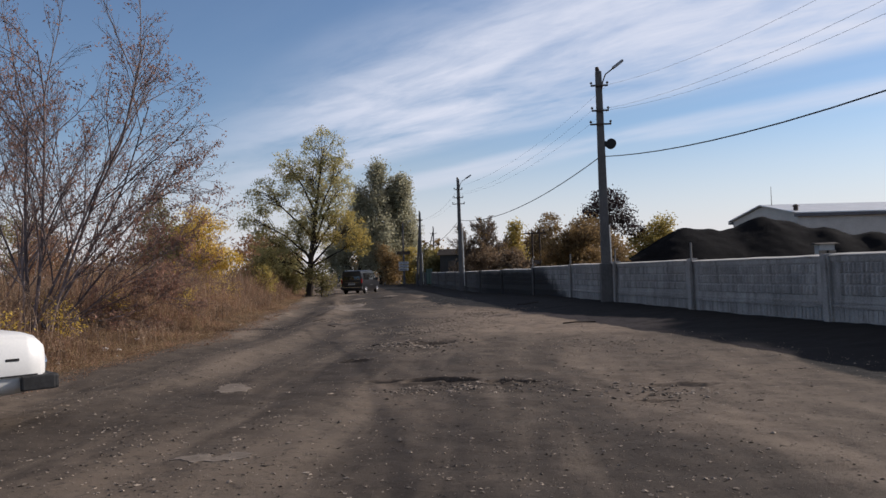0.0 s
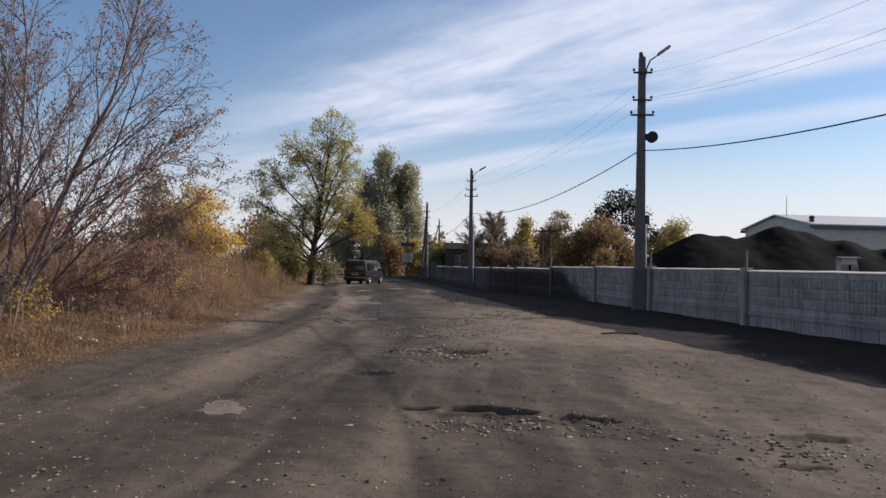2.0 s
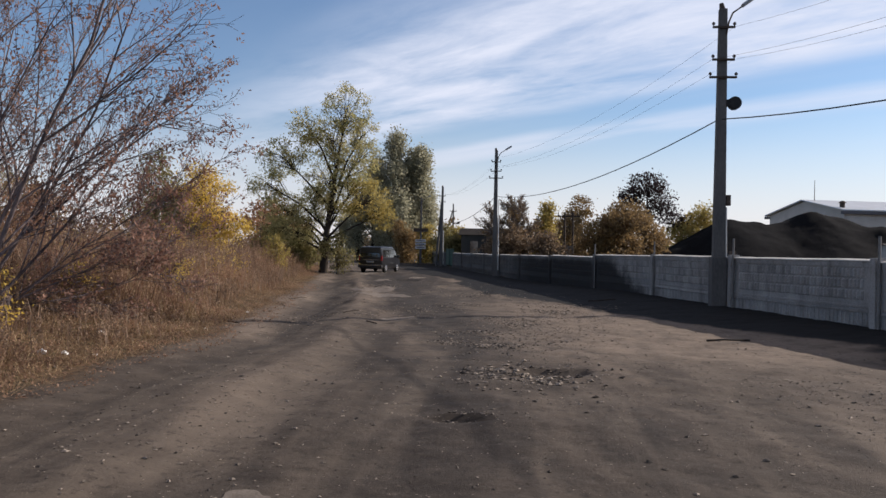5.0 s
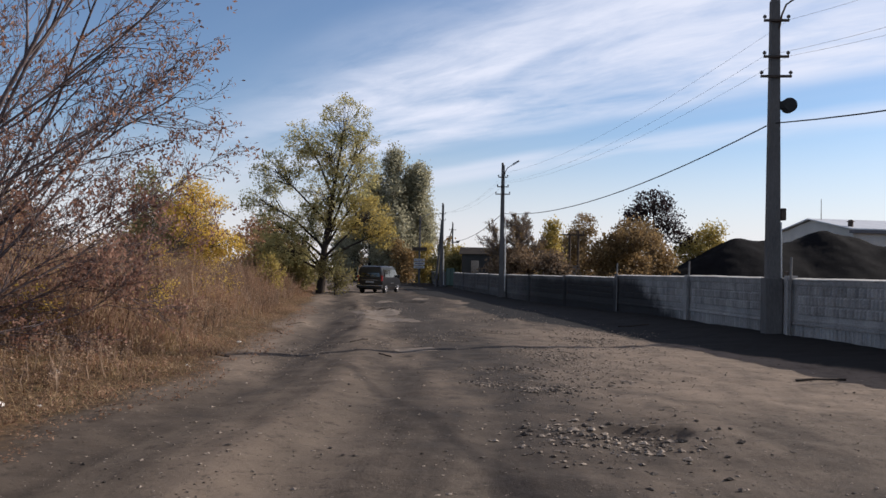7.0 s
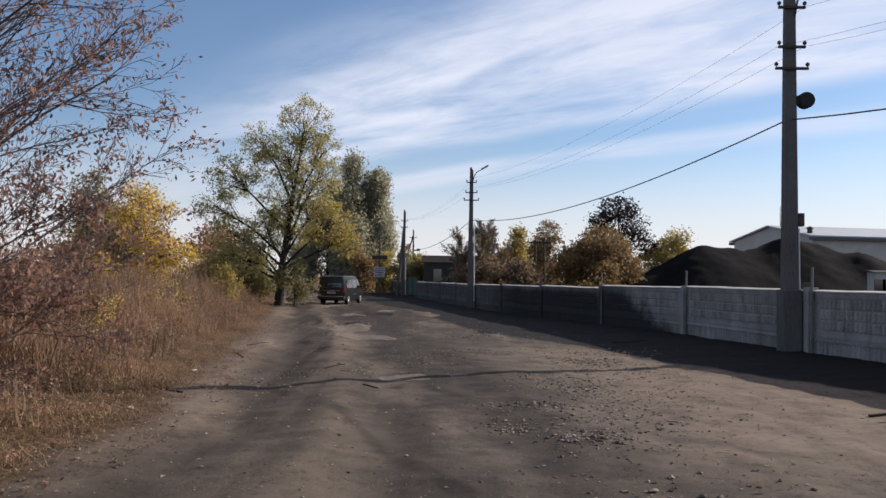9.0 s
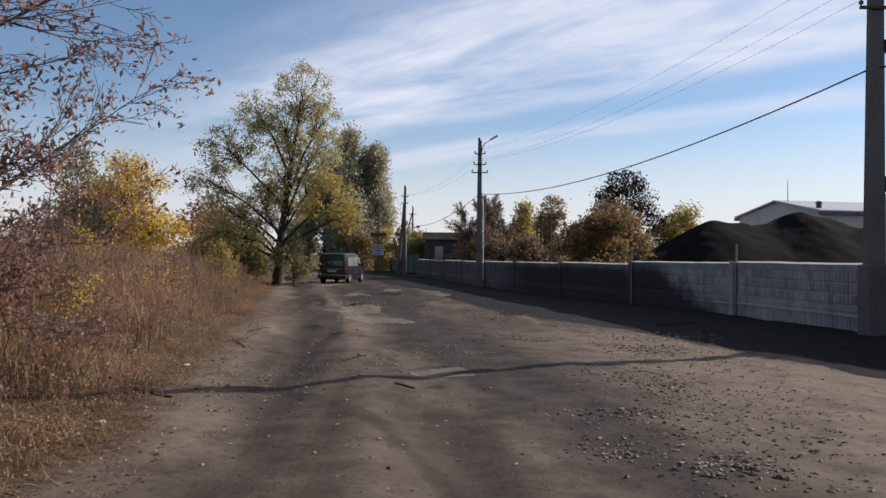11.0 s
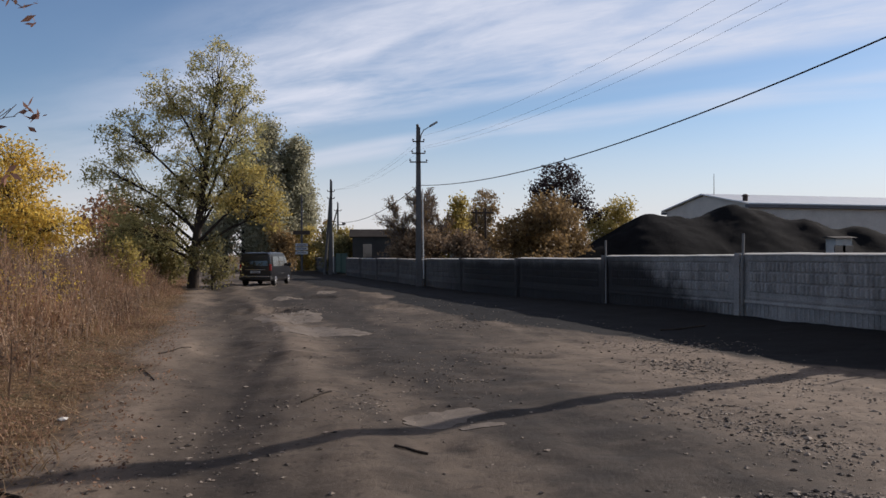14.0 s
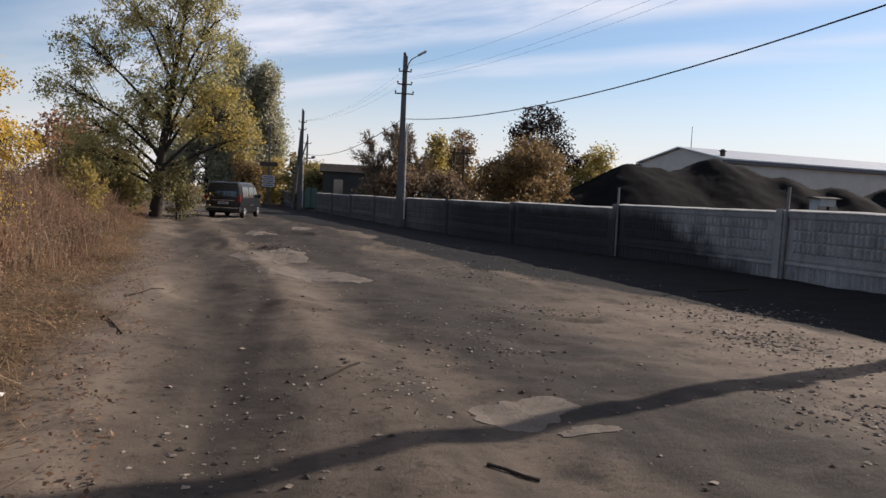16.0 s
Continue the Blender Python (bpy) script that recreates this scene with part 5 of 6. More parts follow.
def build_van(x, y, heading):
    c = thing("van", pose(x, y, on_ground(x, y) + 0.02, 0, 0, -heading), "black panel van with tinted windows standing on the road", "van")
    W, H = 0.90, 1.80
    body = [(-2.28, 0.34, 0.95, 1.66, 0.84, 0.70), (-2.22, 0.28, 1.0, 1.76, 0.88, 0.74), (-1.9, 0.24, 1.02, H, W, 0.78), (-0.6, 0.24, 1.02, H + 0.02, W, 0.79), (0.7, 0.24, 1.02, H, W, 0.78), (1.05, 0.24, 1.02, 1.70, W, 0.75), (1.62, 0.24, 1.0, 1.16, 0.89, 0.70), (2.15, 0.26, 0.82, 0.98, 0.86, 0.66), (2.34, 0.34, 0.68, 0.80, 0.78, 0.58)]
    smooth = part("body", loft(body), M_VAN, c)

    def wall_x(z):
        f = min(1, max(0, (z - 1.02) / (H - 1.02)))
        return W * 0.99 + (0.80 - W * 0.99) * f
    for s in (-1, 1):
        for y0, y1, slant in ((-1.95, -0.72, 0), (-0.62, 0.42, 0), (0.50, 1.22, 0.42)):
            bm = bmesh.new()
            q = [(s * wall_x(1.06), y0, 1.06), (s * wall_x(1.06), y1 + slant * 0.25, 1.06), (s * wall_x(1.58), y1 - slant, 1.58), (s * wall_x(1.58), y0, 1.58)]
            part("side_window", pane(bm, q if s > 0 else q[::-1], 0.012), M_GLASS, c, "dark tinted window")
        bm = bmesh.new()
        box(bm, s * 0.90 - 0.10 + s * 0.1, s * 0.90 + 0.10 + s * 0.1, 1.12, 1.22, 1.02, 1.22, 0.03)
        part("mirror", bm, M_PLASTIC, c)
        bm = bmesh.new()
        box(bm, s * 0.80 - 0.055, s * 0.80 + 0.055, -2.31, -2.20, 0.82, 1.18, 0.015)
        part("tail_light", bm, M_RED, c, "red tail light")
        bm = bmesh.new()
        box(bm, s * 0.62 - 0.14, s * 0.62 + 0.14, 2.2, 2.33, 0.62, 0.76, 0.02)
        part("headlight", bm, M_CHROME, c)
        wheel(c, s * 0.88, -1.42, 0.33)
        wheel(c, s * 0.88, 1.45, 0.33)
        bm = bmesh.new()
        box(bm, s * 0.895 - 0.014, s * 0.895 + 0.014, -0.5, 0.35, 0.62, 0.68, 0.004)
        part("rubbing_strip", bm, M_PLASTIC, c)
    bm = bmesh.new()
    pane(bm, [(-0.68, -2.285, 1.08), (0.68, -2.285, 1.08), (0.60, -2.235, 1.62), (-0.60, -2.235, 1.62)], 0.02)
    part("rear_window", bm, M_GLASS, c, "dark tinted rear window")
    bm = bmesh.new()
    pane(bm, [(0.68, 1.56, 1.22), (-0.68, 1.56, 1.22), (-0.62, 1.10, 1.68), (0.62, 1.10, 1.68)], 0.02)
    part("windscreen", bm, M_GLASS, c)
    bm = bmesh.new()
    box(bm, -0.86, 0.86, -2.40, -2.18, 0.34, 0.56, 0.04)
    bumper = part("rear_bumper", bm, M_PLASTIC, c)
    bm = bmesh.new()
    box(bm, -0.80, 0.80, -2.415, -2.39, 0.50, 0.54, 0.006)
    part("chrome_strip", bm, M_CHROME, bumper)
    bm = bmesh.new()
    box(bm, -0.26, 0.26, -2.32, -2.27, 0.70, 0.81, 0.004)
    plate = part("number_plate", bm, M_PLATE, c, "white number plate")
    bm = bmesh.new()
    box(bm, -0.20, 0.20, -2.326, -2.322, 0.735, 0.775)
    part("plate_bar", bm, M_SIGNTXT, plate)
    bm = bmesh.new()
    box(bm, -0.55, 0.55, -2.30, -2.27, 0.87, 0.90, 0.005)
    part("trim_strip", bm, M_CHROME, c)
    bm = bmesh.new()
    box(bm, -0.80, 0.80, 2.18, 2.40, 0.34, 0.58, 0.04)
    part("front_bumper", bm, M_PLASTIC, c)


def build_sedan(x, y):
    """An old three-box car standing across the verge with its nose towards the road."""
    c = thing("sedan_car", pose(x, y, on_ground(x, y) + 0.03, 0, 0, 138), "old white sedan with black bumpers parked on the verge", "car")
    W = 0.79
    body = [(-2.05, 0.46, 0.72, 0.80, 0.56, 0.44), (-2.02, 0.40, 0.80, 0.89, 0.66, 0.54), (-1.94, 0.36, 0.86, 0.96, 0.73, 0.62), (-1.80, 0.33, 0.90, 1.01, 0.77, 0.67), (-1.2, 0.30, 0.92, 1.05, W, 0.70), (-0.95, 0.28, 0.90, 1.07, W, 0.68), (-0.45, 0.26, 0.84, 1.36, W, 0.58), (0.45, 0.26, 0.84, 1.38, W, 0.58), (1.0, 0.26, 0.84, 0.98, W, 0.66), (1.85, 0.30, 0.80, 0.88, 0.77, 0.66), (2.0, 0.38, 0.74, 0.80, 0.72, 0.60)]
    smooth_ob(part("body", loft(body), M_WHITECAR, c))
    for s in (-1, 1):
        wheel(c, s * 0.78, -1.22, 0.29, 0.17)
        wheel(c, s * 0.78, 1.22, 0.29, 0.17)
        bm = bmesh.new()
        q = [(s * 0.76, -0.72, 0.90), (s * 0.76, 0.78, 0.90), (s * 0.61, 0.42, 1.30), (s * 0.61, -0.42, 1.30)]
        part("side_window", pane(bm, q if s > 0 else q[::-1], 0.012), M_GLASS, c, "dark glass side window")
        bm = bmesh.new()
        box(bm, s * 0.765 - 0.012, s * 0.765 + 0.012, -1.72, -1.58, 0.70, 0.73, 0.004)
        part("side_marker", bm, M_PLASTIC, c)
        bm = bmesh.new()
        box(bm, s * 0.788 - 0.01, s * 0.788 + 0.01, -1.9, 1.9, 0.525, 0.545, 0.003)
        part("sill_strip", bm, M_PLASTIC, c)
        bm = bmesh.new()
        box(bm, s * 0.60 - 0.12, s * 0.60 + 0.12, 1.96, 2.03, 0.56, 0.72, 0.015)
        part("tail_light", bm, M_RED, c, "red tail light")
        bm = bmesh.new()
        rod(bm, (s * 0.44, -2.08, 0.64), (s * 0.44, -1.98, 0.64), 0.09, 0.09, 20)
        part("headlight", bm, M_CHROME, c, "round headlight")
    for sy in (-1, 1):
        bm = bmesh.new()
        box(bm, -0.83, 0.83, sy * 2.05 - 0.07, sy * 2.05 + 0.07, 0.36, 0.53, 0.03)
        for s in (-1, 1):
            box(bm, s * 0.80 - 0.035, s * 0.80 + 0.035, min(sy * 1.72, sy * 2.08), max(sy * 1.72, sy * 2.08), 0.36, 0.53, 0.02)
        part("bumper", bm, M_PLASTIC, c, "black plastic bumper with wrapped ends")


def build_truck(x, y, heading):
    c = thing("truck", pose(x, y, on_ground(x, y), 0, 0, -heading), "covered lorry with a green tarpaulin far down the road", "truck")
    bm = bmesh.new()
    box(bm, -1.2, 1.2, -4.0, 1.4, 1.0, 3.1, 0.06)
    part("cargo_box", bm, M_GREEN, c)
    bm = bmesh.new()
    box(bm, -1.15, 1.15, 1.7, 3.5, 0.7, 2.6, 0.15)
    part("cab", bm, M_WHITECAR, c)
    bm = bmesh.new()
    box(bm, -0.5, 0.5, -3.9, 3.3, 0.6, 0.95, 0.02)
    part("chassis", bm, M_STEEL, c)
    for yy in (-2.9, -1.8, 2.6):
        for s in (-1, 1):
            wheel(c, s * 1.15, yy, 0.48, 0.3)
    bm = bmesh.new()
    box(bm, -1.1, 1.1, -4.06, -3.98, 0.7, 0.9, 0.01)
    part("rear_bumper", bm, M_PLASTIC, c)


build_van(-11.2, 62.0, 8)
build_sedan(-7.11, 7.64)
build_truck(-28.3, 140.0, -14)


# ---- patches, sticks and litter on the road ----
def patch(x, y, rx, ry, seed, turn=0.0, lift=0.006):
    """A flat island of old paving with a ragged edge, following the ground."""
    rng, n = random.Random(seed), 64
    verts, faces = [], []
    ct, st = math.cos(turn), math.sin(turn)
    ph = [rng.uniform(0, 6.28) for _ in range(4)]
    for ring, f in enumerate((0.0, 0.35, 0.7, 0.96, 1.02)):
        for k in range(n):
            a = 2 * math.pi * k / n
            r = f * (1 + 0.20 * math.sin(2 * a + ph[0]) + 0.13 * math.sin(3 * a + ph[1]) + 0.08 * math.sin(7 * a + ph[2]) + 0.05 * math.sin(11 * a + ph[3]) + 0.035 * rng.uniform(-1, 1))
            px, py = r * rx * math.cos(a), r * ry * math.sin(a)
            gx, gy = x + px * ct - py * st, y + px * st + py * ct
            verts.append((gx, gy, on_ground(gx, gy) + (lift if ring < 4 else -0.03)))
    for ring in range(4):
        for k in range(n):
            j = (k + 1) % n
            faces.append((ring * n + k, ring * n + j, (ring + 1) * n + j, (ring + 1) * n + k))
    return tagged(raw("paving_patch", verts, faces, M_PATCH), "pale worn patch of old paving in the dirt road", "paving", "pale patches", "structure")


for k, a in enumerate([(-3.85, 10.9, 0.27, 0.34), (-2.75, 6.75, 0.17, 0.18), (-2.42, 6.72, 0.20, 0.14), (-4.82, 24.98, 0.40, 0.42), (-4.5, 24.42, 0.20, 0.11), (-7.55, 38.2, 0.72, 2.0), (-6.75, 34.4, 0.85, 1.25), (-5.9, 33.6, 0.4, 0.6), (-8.6, 47.5, 0.5, 1.6), (-11.2, 59.0, 0.6, 3.2), (-12.6, 68.0, 0.9, 4.0), (-16.5, 84.0, 0.9, 5.0), (-1.75, 4.2, 0.35, 0.25), (0.9, 3.9, 0.3, 0.2), (-7.4, 52.0, 0.35, 1.8)]):
    patch(*a, 300 + k)


def stick(x0, y0, x1, y1, r, seed):
    rng = random.Random(seed)
    bm = bmesh.new()
    p = [Vector((x0 + (x1 - x0) * f, y0 + (y1 - y0) * f, 0)) for f in (0, 0.35, 0.7, 1)]
    for v in p[1:-1]:
        v.x += rng.uniform(-0.03, 0.03)
        v.y += rng.uniform(-0.03, 0.03)
    for v in p:
        v.z = on_ground(v.x, v.y) + r * 0.9
    for a, b in zip(p[:-1], p[1:]):
        rod(bm, a, b, r, r * 0.85, 6)
    tagged(part("stick", bm, M_BARK), "dark broken branch lying on the dirt", "stick", "fallen sticks")


for k, a in enumerate([(-5.35, 23.75, -5.08, 23.57, 0.012), (1.6, 21.4, 2.5, 21.75, 0.02), (-6.3, 25.8, -6.0, 26.3, 0.012), (0.6, 33.2, 1.5, 33.0, 0.02), (-8.4, 27.8, -8.9, 29.0, 0.012), (-9.0, 30.4, -8.7, 31.4, 0.012), (-7.9, 22.6, -8.8, 23.3, 0.014)]):
    stick(*a, 320 + k)


def scrap(x, y, s, seed):
    """A crumpled scrap of plastic."""
    rng = random.Random(seed)
    bm = bmesh.new()
    bmesh.ops.create_icosphere(bm, subdivisions=1, radius=s)
    for v in bm.verts:
        v.co = Vector((v.co.x * rng.uniform(0.7, 1.6), v.co.y * rng.uniform(0.5, 1.1), v.co.z * rng.uniform(0.2, 0.7)))
    ob = part("plastic_scrap", bm, M_LITTER)
    ob.matrix_world = pose(x, y, on_ground(x, y) + s * 0.35, 0, 0, rng.uniform(0, 180))
    tagged(ob, "crumpled white plastic litter among dry grass", "litter", "scraps of litter")


for k, a in enumerate([(-9.3, 19.4, 0.11), (-8.9, 17.0, 0.12), (-8.7, 17.25, 0.09), (-8.3, 17.4, 0.06), (-8.6, 14.6, 0.06), (-8.2, 16.2, 0.05), (-8.6, 25.2, 0.07), (-8.1, 21.2, 0.06), (-9.2, 15.4, 0.05), (-8.0, 11.7, 0.05)]):
    scrap(a[0], a[1], a[2] * 0.72, 340 + k)


# ---- dry weeds and fallen leaves on the verge ----
def ribbons(n, p, top, width, rng, bend):
    """Bent blades from p to top, as two narrow quads each: arrays of verts and faces."""
    side = rng.normal(size=(n, 3)) * (1, 1, 0)
    side /= np.linalg.norm(side, axis=1, keepdims=True) + 1e-9
    mid = (p + top) / 2 + bend
    w = width[:, None] * 0.5
    v = np.stack([p - side * w, p + side * w, mid + side * w * 0.8, mid - side * w * 0.8, top + side * w * 0.35, top - side * w * 0.35], 1).reshape(-1, 3)
    b = np.arange(n)[:, None] * 6
    f = np.concatenate([b + [0, 1, 2, 3], b + [3, 2, 4, 5]], 0)
    return v, f


def flecks(c, size, rng, flat=1.0):
    """Small four-cornered leaves at the places c."""
    n = len(c)
    a = rng.normal(size=(n, 3)) * (1, 1, flat)
    a /= np.linalg.norm(a, axis=1, keepdims=True)
    b = np.cross(a, rng.normal(size=(n, 3)) * (flat, flat, 1))
    b /= np.linalg.norm(b, axis=1, keepdims=True) + 1e-9
    s = size[:, None]
    v = np.stack([c - a * s * 0.5, c + b * s * 0.28, c + a * s * 0.5, c - b * s * 0.28], 1).reshape(-1, 3)
    return v, np.arange(n * 4).reshape(n, 4)


def joined(name, sets, mat, label, category):
    v, f, k = [], [], 0
    for a, b in sets:
        v.append(a)
        f.append(b + k)
        k += len(a)
    return tagged(raw(name, np.concatenate(v).tolist(), np.concatenate(f).tolist(), mat), label, category, kind="stuff")


def verge_places(n, rng, y0, y1, d0, d1, power=1.0):
    y = y0 + (y1 - y0) * rng.rand(n) ** 1.15
    d = d0 + (d1 - d0) * rng.rand(n) ** power
    return edge_x(y) - d + 0.45 * fbm(d * 0.3, y, 0.6, 410) + 0.3 * fbm(d * 0.3, y, 2.1, 415), y, d


def build_verge():
    rng = np.random.RandomState(12)
    for name, mat, n, share, label in (("dry_weeds", M_WEED, 15000, 1.0, "tall brown dry weeds covering the verge"), ("dry_grass", M_STRAW, 8000, 0.85, "pale straw-coloured dry grass among the weeds")):
        x, y, d = verge_places(n, rng, -6, 74, 0.25, 17, 1.35)
        grow = np.clip(fbm(x, y, 0.4, 400) * 1.9 + 0.75, 0.15, 1.5)
        h = (0.09 + 0.95 * sstep(d, 0.6, 2.3) + 0.4 * sstep(d, 2.0, 5.0)) * grow * share * rng.uniform(0.6, 1.15, n)
        sets, stems = [], 6
        z = ground_height(x, y) - 0.02
        for _ in range(stems):
            p = np.stack([x + rng.normal(0, 0.12, n), y + rng.normal(0, 0.12, n), z], 1)
            top = p + np.stack([rng.normal(0, 0.26, n) * h, rng.normal(0, 0.26, n) * h, h * rng.uniform(0.55, 1.1, n)], 1)
            sets.append(ribbons(n, p, top, 0.009 + 0.006 * rng.rand(n) + 0.0002 * y.clip(0), rng, rng.normal(0, 0.05, (n, 3)) * h[:, None]))
            for f in (0.55, 0.8, 1.0):
                sets.append(flecks(p + (top - p) * f + rng.normal(0, 0.035, (n, 3)), (0.03 + 0.055 * rng.rand(n)) * (0.5 + 0.5 * h.clip(0, 1)), rng))
        joined(name, sets, mat, label, "weeds")
    # tall single stalks with branched heads
    n = 4200
    x, y, d = verge_places(n, rng, 2, 70, 0.9, 14, 1.2)
    h = rng.uniform(0.75, 1.55, n) * (0.45 + 0.55 * sstep(d, 1.0, 3.0)) * np.clip(fbm(x, y, 0.3, 404) + 0.8, 0.35, 1.2)
    p = np.stack([x, y, ground_height(x, y) - 0.02], 1)
    top = p + np.stack([rng.normal(0, 0.12, n) * h, rng.normal(0, 0.12, n) * h, h], 1)
    sets = [ribbons(n, p, top, 0.015 + 0.008 * rng.rand(n) + 0.0002 * y.clip(0), rng, rng.normal(0, 0.03, (n, 3)))]
    for f in (0.45, 0.55, 0.65, 0.75, 0.85, 0.93):
        q = p + (top - p) * f
        reach = np.stack([rng.normal(0, 0.20, n), rng.normal(0, 0.20, n), rng.uniform(0.10, 0.28, n)], 1) * h[:, None] * (1.35 - f)
        sets.append(ribbons(n, q, q + reach, 0.008 + 0.004 * rng.rand(n), rng, rng.normal(0, 0.015, (n, 3))))
        for g in (0.6, 0.85, 1.0):
            sets.append(flecks(q + reach * g + rng.normal(0, 0.02, (n, 3)), 0.025 + 0.04 * rng.rand(n), rng))
    joined("dead_stalks", sets, M_STALK, "tall dark dead stalks with branched seed heads", "weeds")
    x, y, d = verge_places(26000, rng, -4, 42, -0.6, 4.5, 1.3)
    c = np.stack([x, y, ground_height(x, y) + 0.012 + 0.02 * rng.rand(len(x))], 1)
    joined("fallen_leaves", [flecks(c, 0.018 + 0.036 * rng.rand(len(x)), rng, 0.35)], M_WEED, "brown fallen leaves scattered along the road's edge", "leaves")
    x, y, d = verge_places(15000, rng, -4, 50, -0.1, 3.2, 1.0)
    n = len(x)
    p = np.stack([x, y, ground_height(x, y) + 0.01], 1)
    top = p + np.stack([rng.normal(0, 0.24, n), rng.normal(0, 0.24, n), 0.03 + 0.13 * rng.rand(n)], 1)
    joined("flattened_straw", [ribbons(n, p, top, 0.006 + 0.005 * rng.rand(n), rng, rng.normal(0, 0.03, (n, 3)) * (1, 1, 0.4))], M_STRAW, "flattened dry straw along the road's edge", "straw")


build_verge()
for k, (x, y, h, w) in enumerate([(-11.4, 27.5, 1.0, 0.9), (-11.9, 23.6, 1.0, 1.0), (-12.0, 20.3, 1.0, 1.1), (-12.6, 33.0, 1.1, 0.8), (-13.6, 17.0, 1.3, 1.5), (-10.4, 15.4, 0.8, 1.0), (-15.5, 29.0, 1.7, 1.6), (-14.0, 40.0, 1.4, 1.0), (-10.3, 18.0, 0.7, 0.8), (-13.0, 36.2, 1.2, 1.1), (-12.4, 30.2, 0.9, 0.9), (-11.2, 21.9, 0.9, 0.9)]):
    lobed_tree("yellow_shrub", 420 + k, x, y, egg(0, 0, 0.25, h, w, w, 3, 430 + k), M_TWIG, M_LEAF_YELLOW, "small shrub with sparse yellow leaves among dry weeds", leaves=340, size=0.072, radius=0.2, per=8, trunk_r=0.015, trunk_h=0.25, group="yellow shrubs", category="bush")


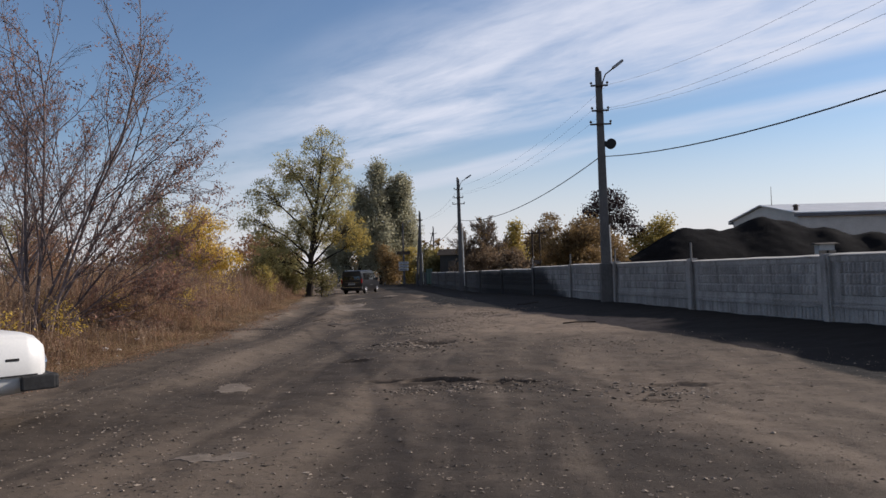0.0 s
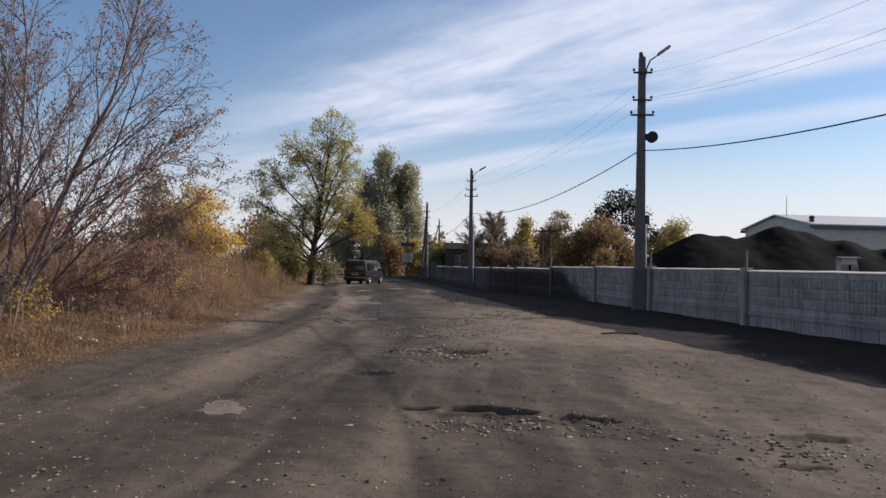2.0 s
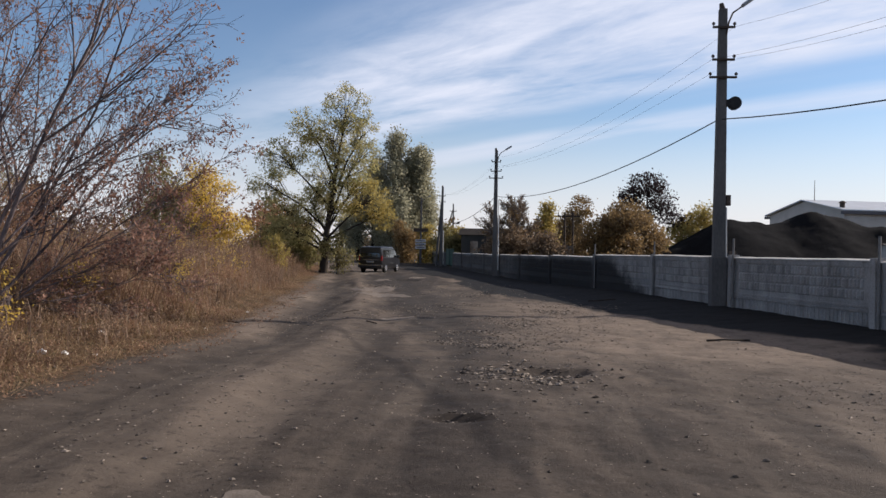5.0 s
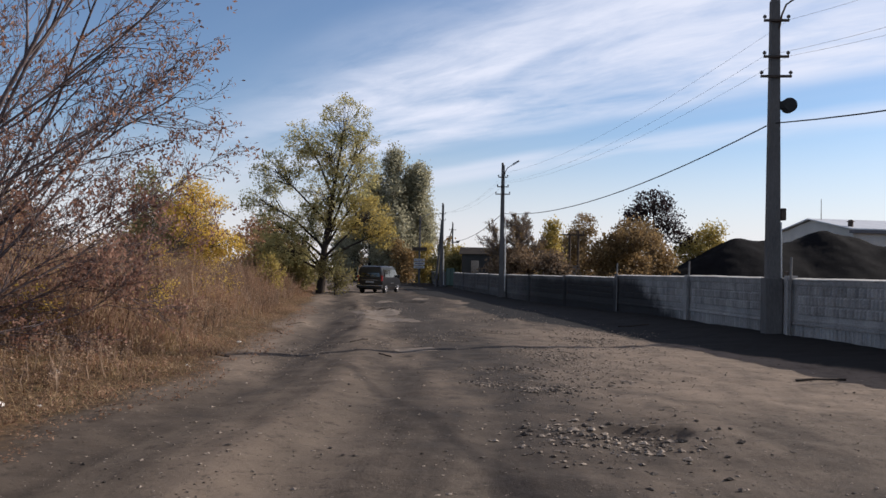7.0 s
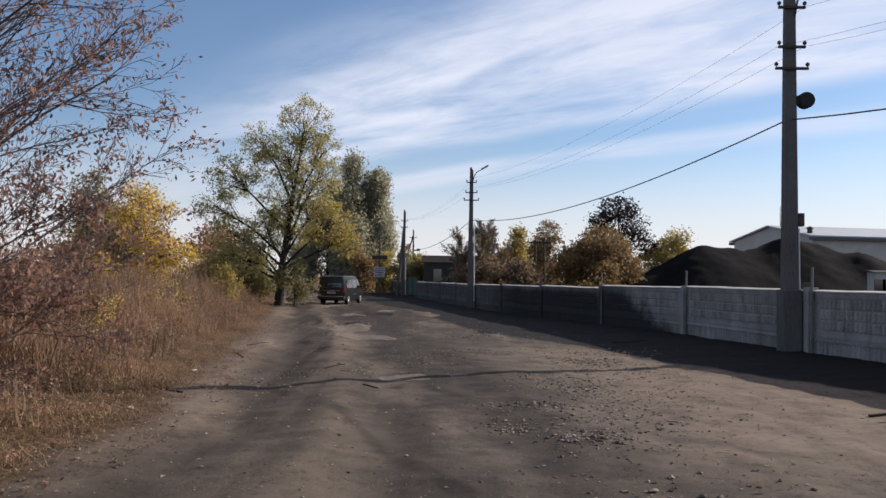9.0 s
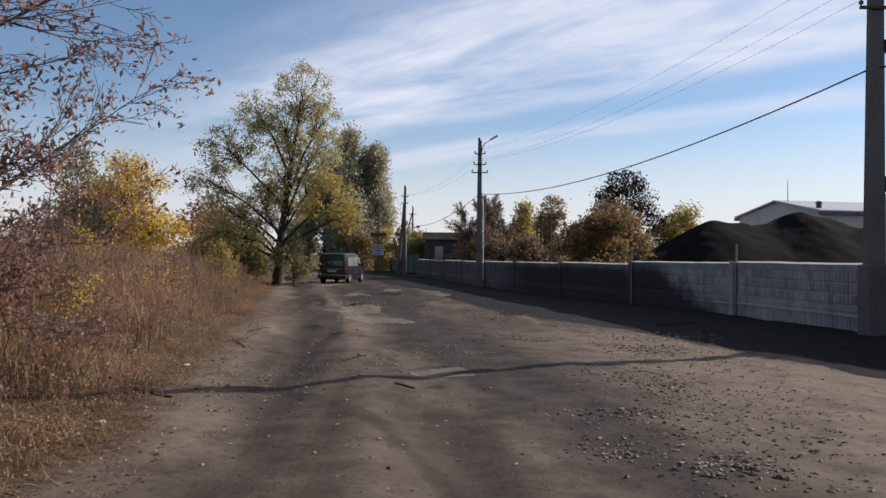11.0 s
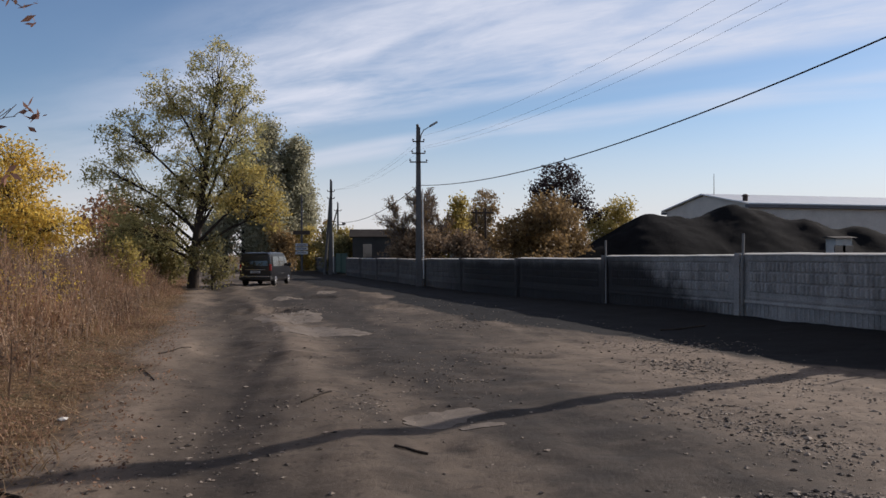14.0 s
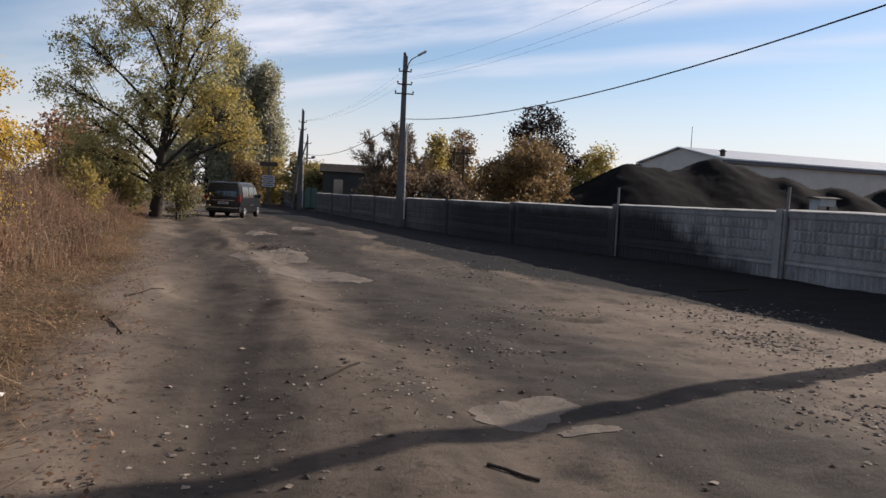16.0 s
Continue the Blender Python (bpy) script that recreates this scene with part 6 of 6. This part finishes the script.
# ---- stones ----
def build_gravel():
    rng = np.random.RandomState(5)
    xs, ys, ss = [], [], []

    def strew(cx, cy, rx, ry, n, lo, hi, turn=0.0):
        n = int(n * 1.25)
        a, b = rng.normal(0, 0.5, n) * rx, rng.normal(0, 0.5, n) * ry
        xs.append(cx + a * math.cos(turn) - b * math.sin(turn))
        ys.append(cy + a * math.sin(turn) + b * math.cos(turn))
        ss.append(0.7 * (lo + (hi - lo) * rng.rand(n) ** 3))

    for a in [(-1.9, 16.6, 1.0, 0.9, 420, 0.015, 0.075), (-2.6, 13.9, 0.5, 0.4, 90, 0.01, 0.045), (-0.3, 10.5, 1.5, 0.55, 500, 0.01, 0.055), (-1.0, 28.3, 0.8, 0.8, 500, 0.012, 0.05), (-4.3, 27.3, 0.5, 0.16, 90, 0.012, 0.05), (-2.5, 21.9, 0.5, 0.2, 160, 0.015, 0.055), (-3.2, 20.3, 0.4, 0.3, 110, 0.015, 0.05), (-2.3, 19.7, 0.5, 0.4, 200, 0.015, 0.06), (-1.9, 23.6, 0.5, 1.2, 300, 0.012, 0.05), (-5.7, 25.6, 0.5, 1.3, 160, 0.01, 0.04), (-2.8, 21.8, 0.7, 0.3, 120, 0.012, 0.05), (1.9, 9.8, 0.9, 0.6, 200, 0.01, 0.06), (-0.5, 27.0, 1.2, 2.4, 700, 0.010, 0.042), (-1.4, 22.0, 1.8, 1.6, 380, 0.010, 0.04), (-2.2, 24.6, 0.9, 1.2, 350, 0.012, 0.05), (-0.3, 30.6, 1.4, 1.3, 500, 0.012, 0.05), (-1.2, 23.2, 1.2, 1.6, 320, 0.01, 0.042), (-2.3, 20.6, 1.5, 1.4, 350, 0.012, 0.05), (-5.3, 12.0, 2.2, 5.0, 700, 0.006, 0.036), (-3.0, 6.5, 2.6, 3.0, 1200, 0.006, 0.036), (0.8, 6.5, 2.6, 3.0, 1200, 0.005, 0.03), (-4.6, 28.0, 1.2, 2.6, 350, 0.01, 0.04), (-6.9, 24.0, 0.9, 3.0, 350, 0.008, 0.05), (1.8, 15.5, 1.2, 2.0, 350, 0.01, 0.045), (-3.3, 30.2, 1.0, 0.6, 160, 0.01, 0.05), (-7.9, 41.0, 1.0, 2.0, 200, 0.02, 0.07), (-3.2, 36.0, 1.6, 2.5, 260, 0.012, 0.06), (-2.0, 18.0, 1.5, 3.0, 350, 0.01, 0.05)]:
        strew(*a)
    n = 16000
    y = 2.2 + 16 * rng.rand(n) ** 1.3
    xs.append(edge_x(y) - 0.2 + (fence_x(y) - edge_x(y) - 2.5) * rng.rand(n))
    ys.append(y)
    ss.append(0.003 + 0.011 * rng.rand(n) ** 2.5)
    n = 8000
    y = 2.5 + 45 * rng.rand(n) ** 1.4
    xs.append(edge_x(y) - 0.3 + (fence_x(y) - edge_x(y) - 2.5) * rng.rand(n))
    ys.append(y)
    ss.append(0.004 + 0.026 * rng.rand(n) ** 4)
    x, y, s = np.concatenate(xs), np.concatenate(ys), np.concatenate(ss)
    n = len(x)
    unit = np.array([(1, 0, 0), (0, 1, 0), (-1, 0, 0), (0, -1, 0), (0, 0, 1), (0.6, 0.6, 0.5), (-0.6, 0.5, 0.55), (0, 0, -0.6)])
    tri = np.array([(0, 5, 4), (5, 1, 4), (1, 6, 4), (6, 2, 4), (2, 3, 4), (3, 0, 4), (0, 1, 5), (1, 2, 6), (1, 0, 7), (2, 1, 7), (3, 2, 7), (0, 3, 7)])
    k = unit[None] * rng.uniform(0.6, 1.3, (n, 8, 1)) * np.stack([s * rng.uniform(0.7, 1.5, n), s * rng.uniform(0.6, 1.1, n), s * rng.uniform(0.25, 0.6, n)], 1)[:, None, :]
    t = rng.rand(n) * 6.283
    c, d = np.cos(t)[:, None], np.sin(t)[:, None]
    px, py = k[..., 0] * c - k[..., 1] * d, k[..., 0] * d + k[..., 1] * c
    v = np.stack([px + x[:, None], py + y[:, None], k[..., 2] + (ground_height(x, y) + s * 0.15)[:, None]], -1).reshape(-1, 3)
    f = (np.arange(n)[:, None, None] * 8 + tri[None]).reshape(-1, 3)
    tagged(raw("gravel", v.tolist(), f.tolist(), M_STONE), "loose grey-brown stones and clods strewn over the road", "gravel", kind="stuff")


build_gravel()
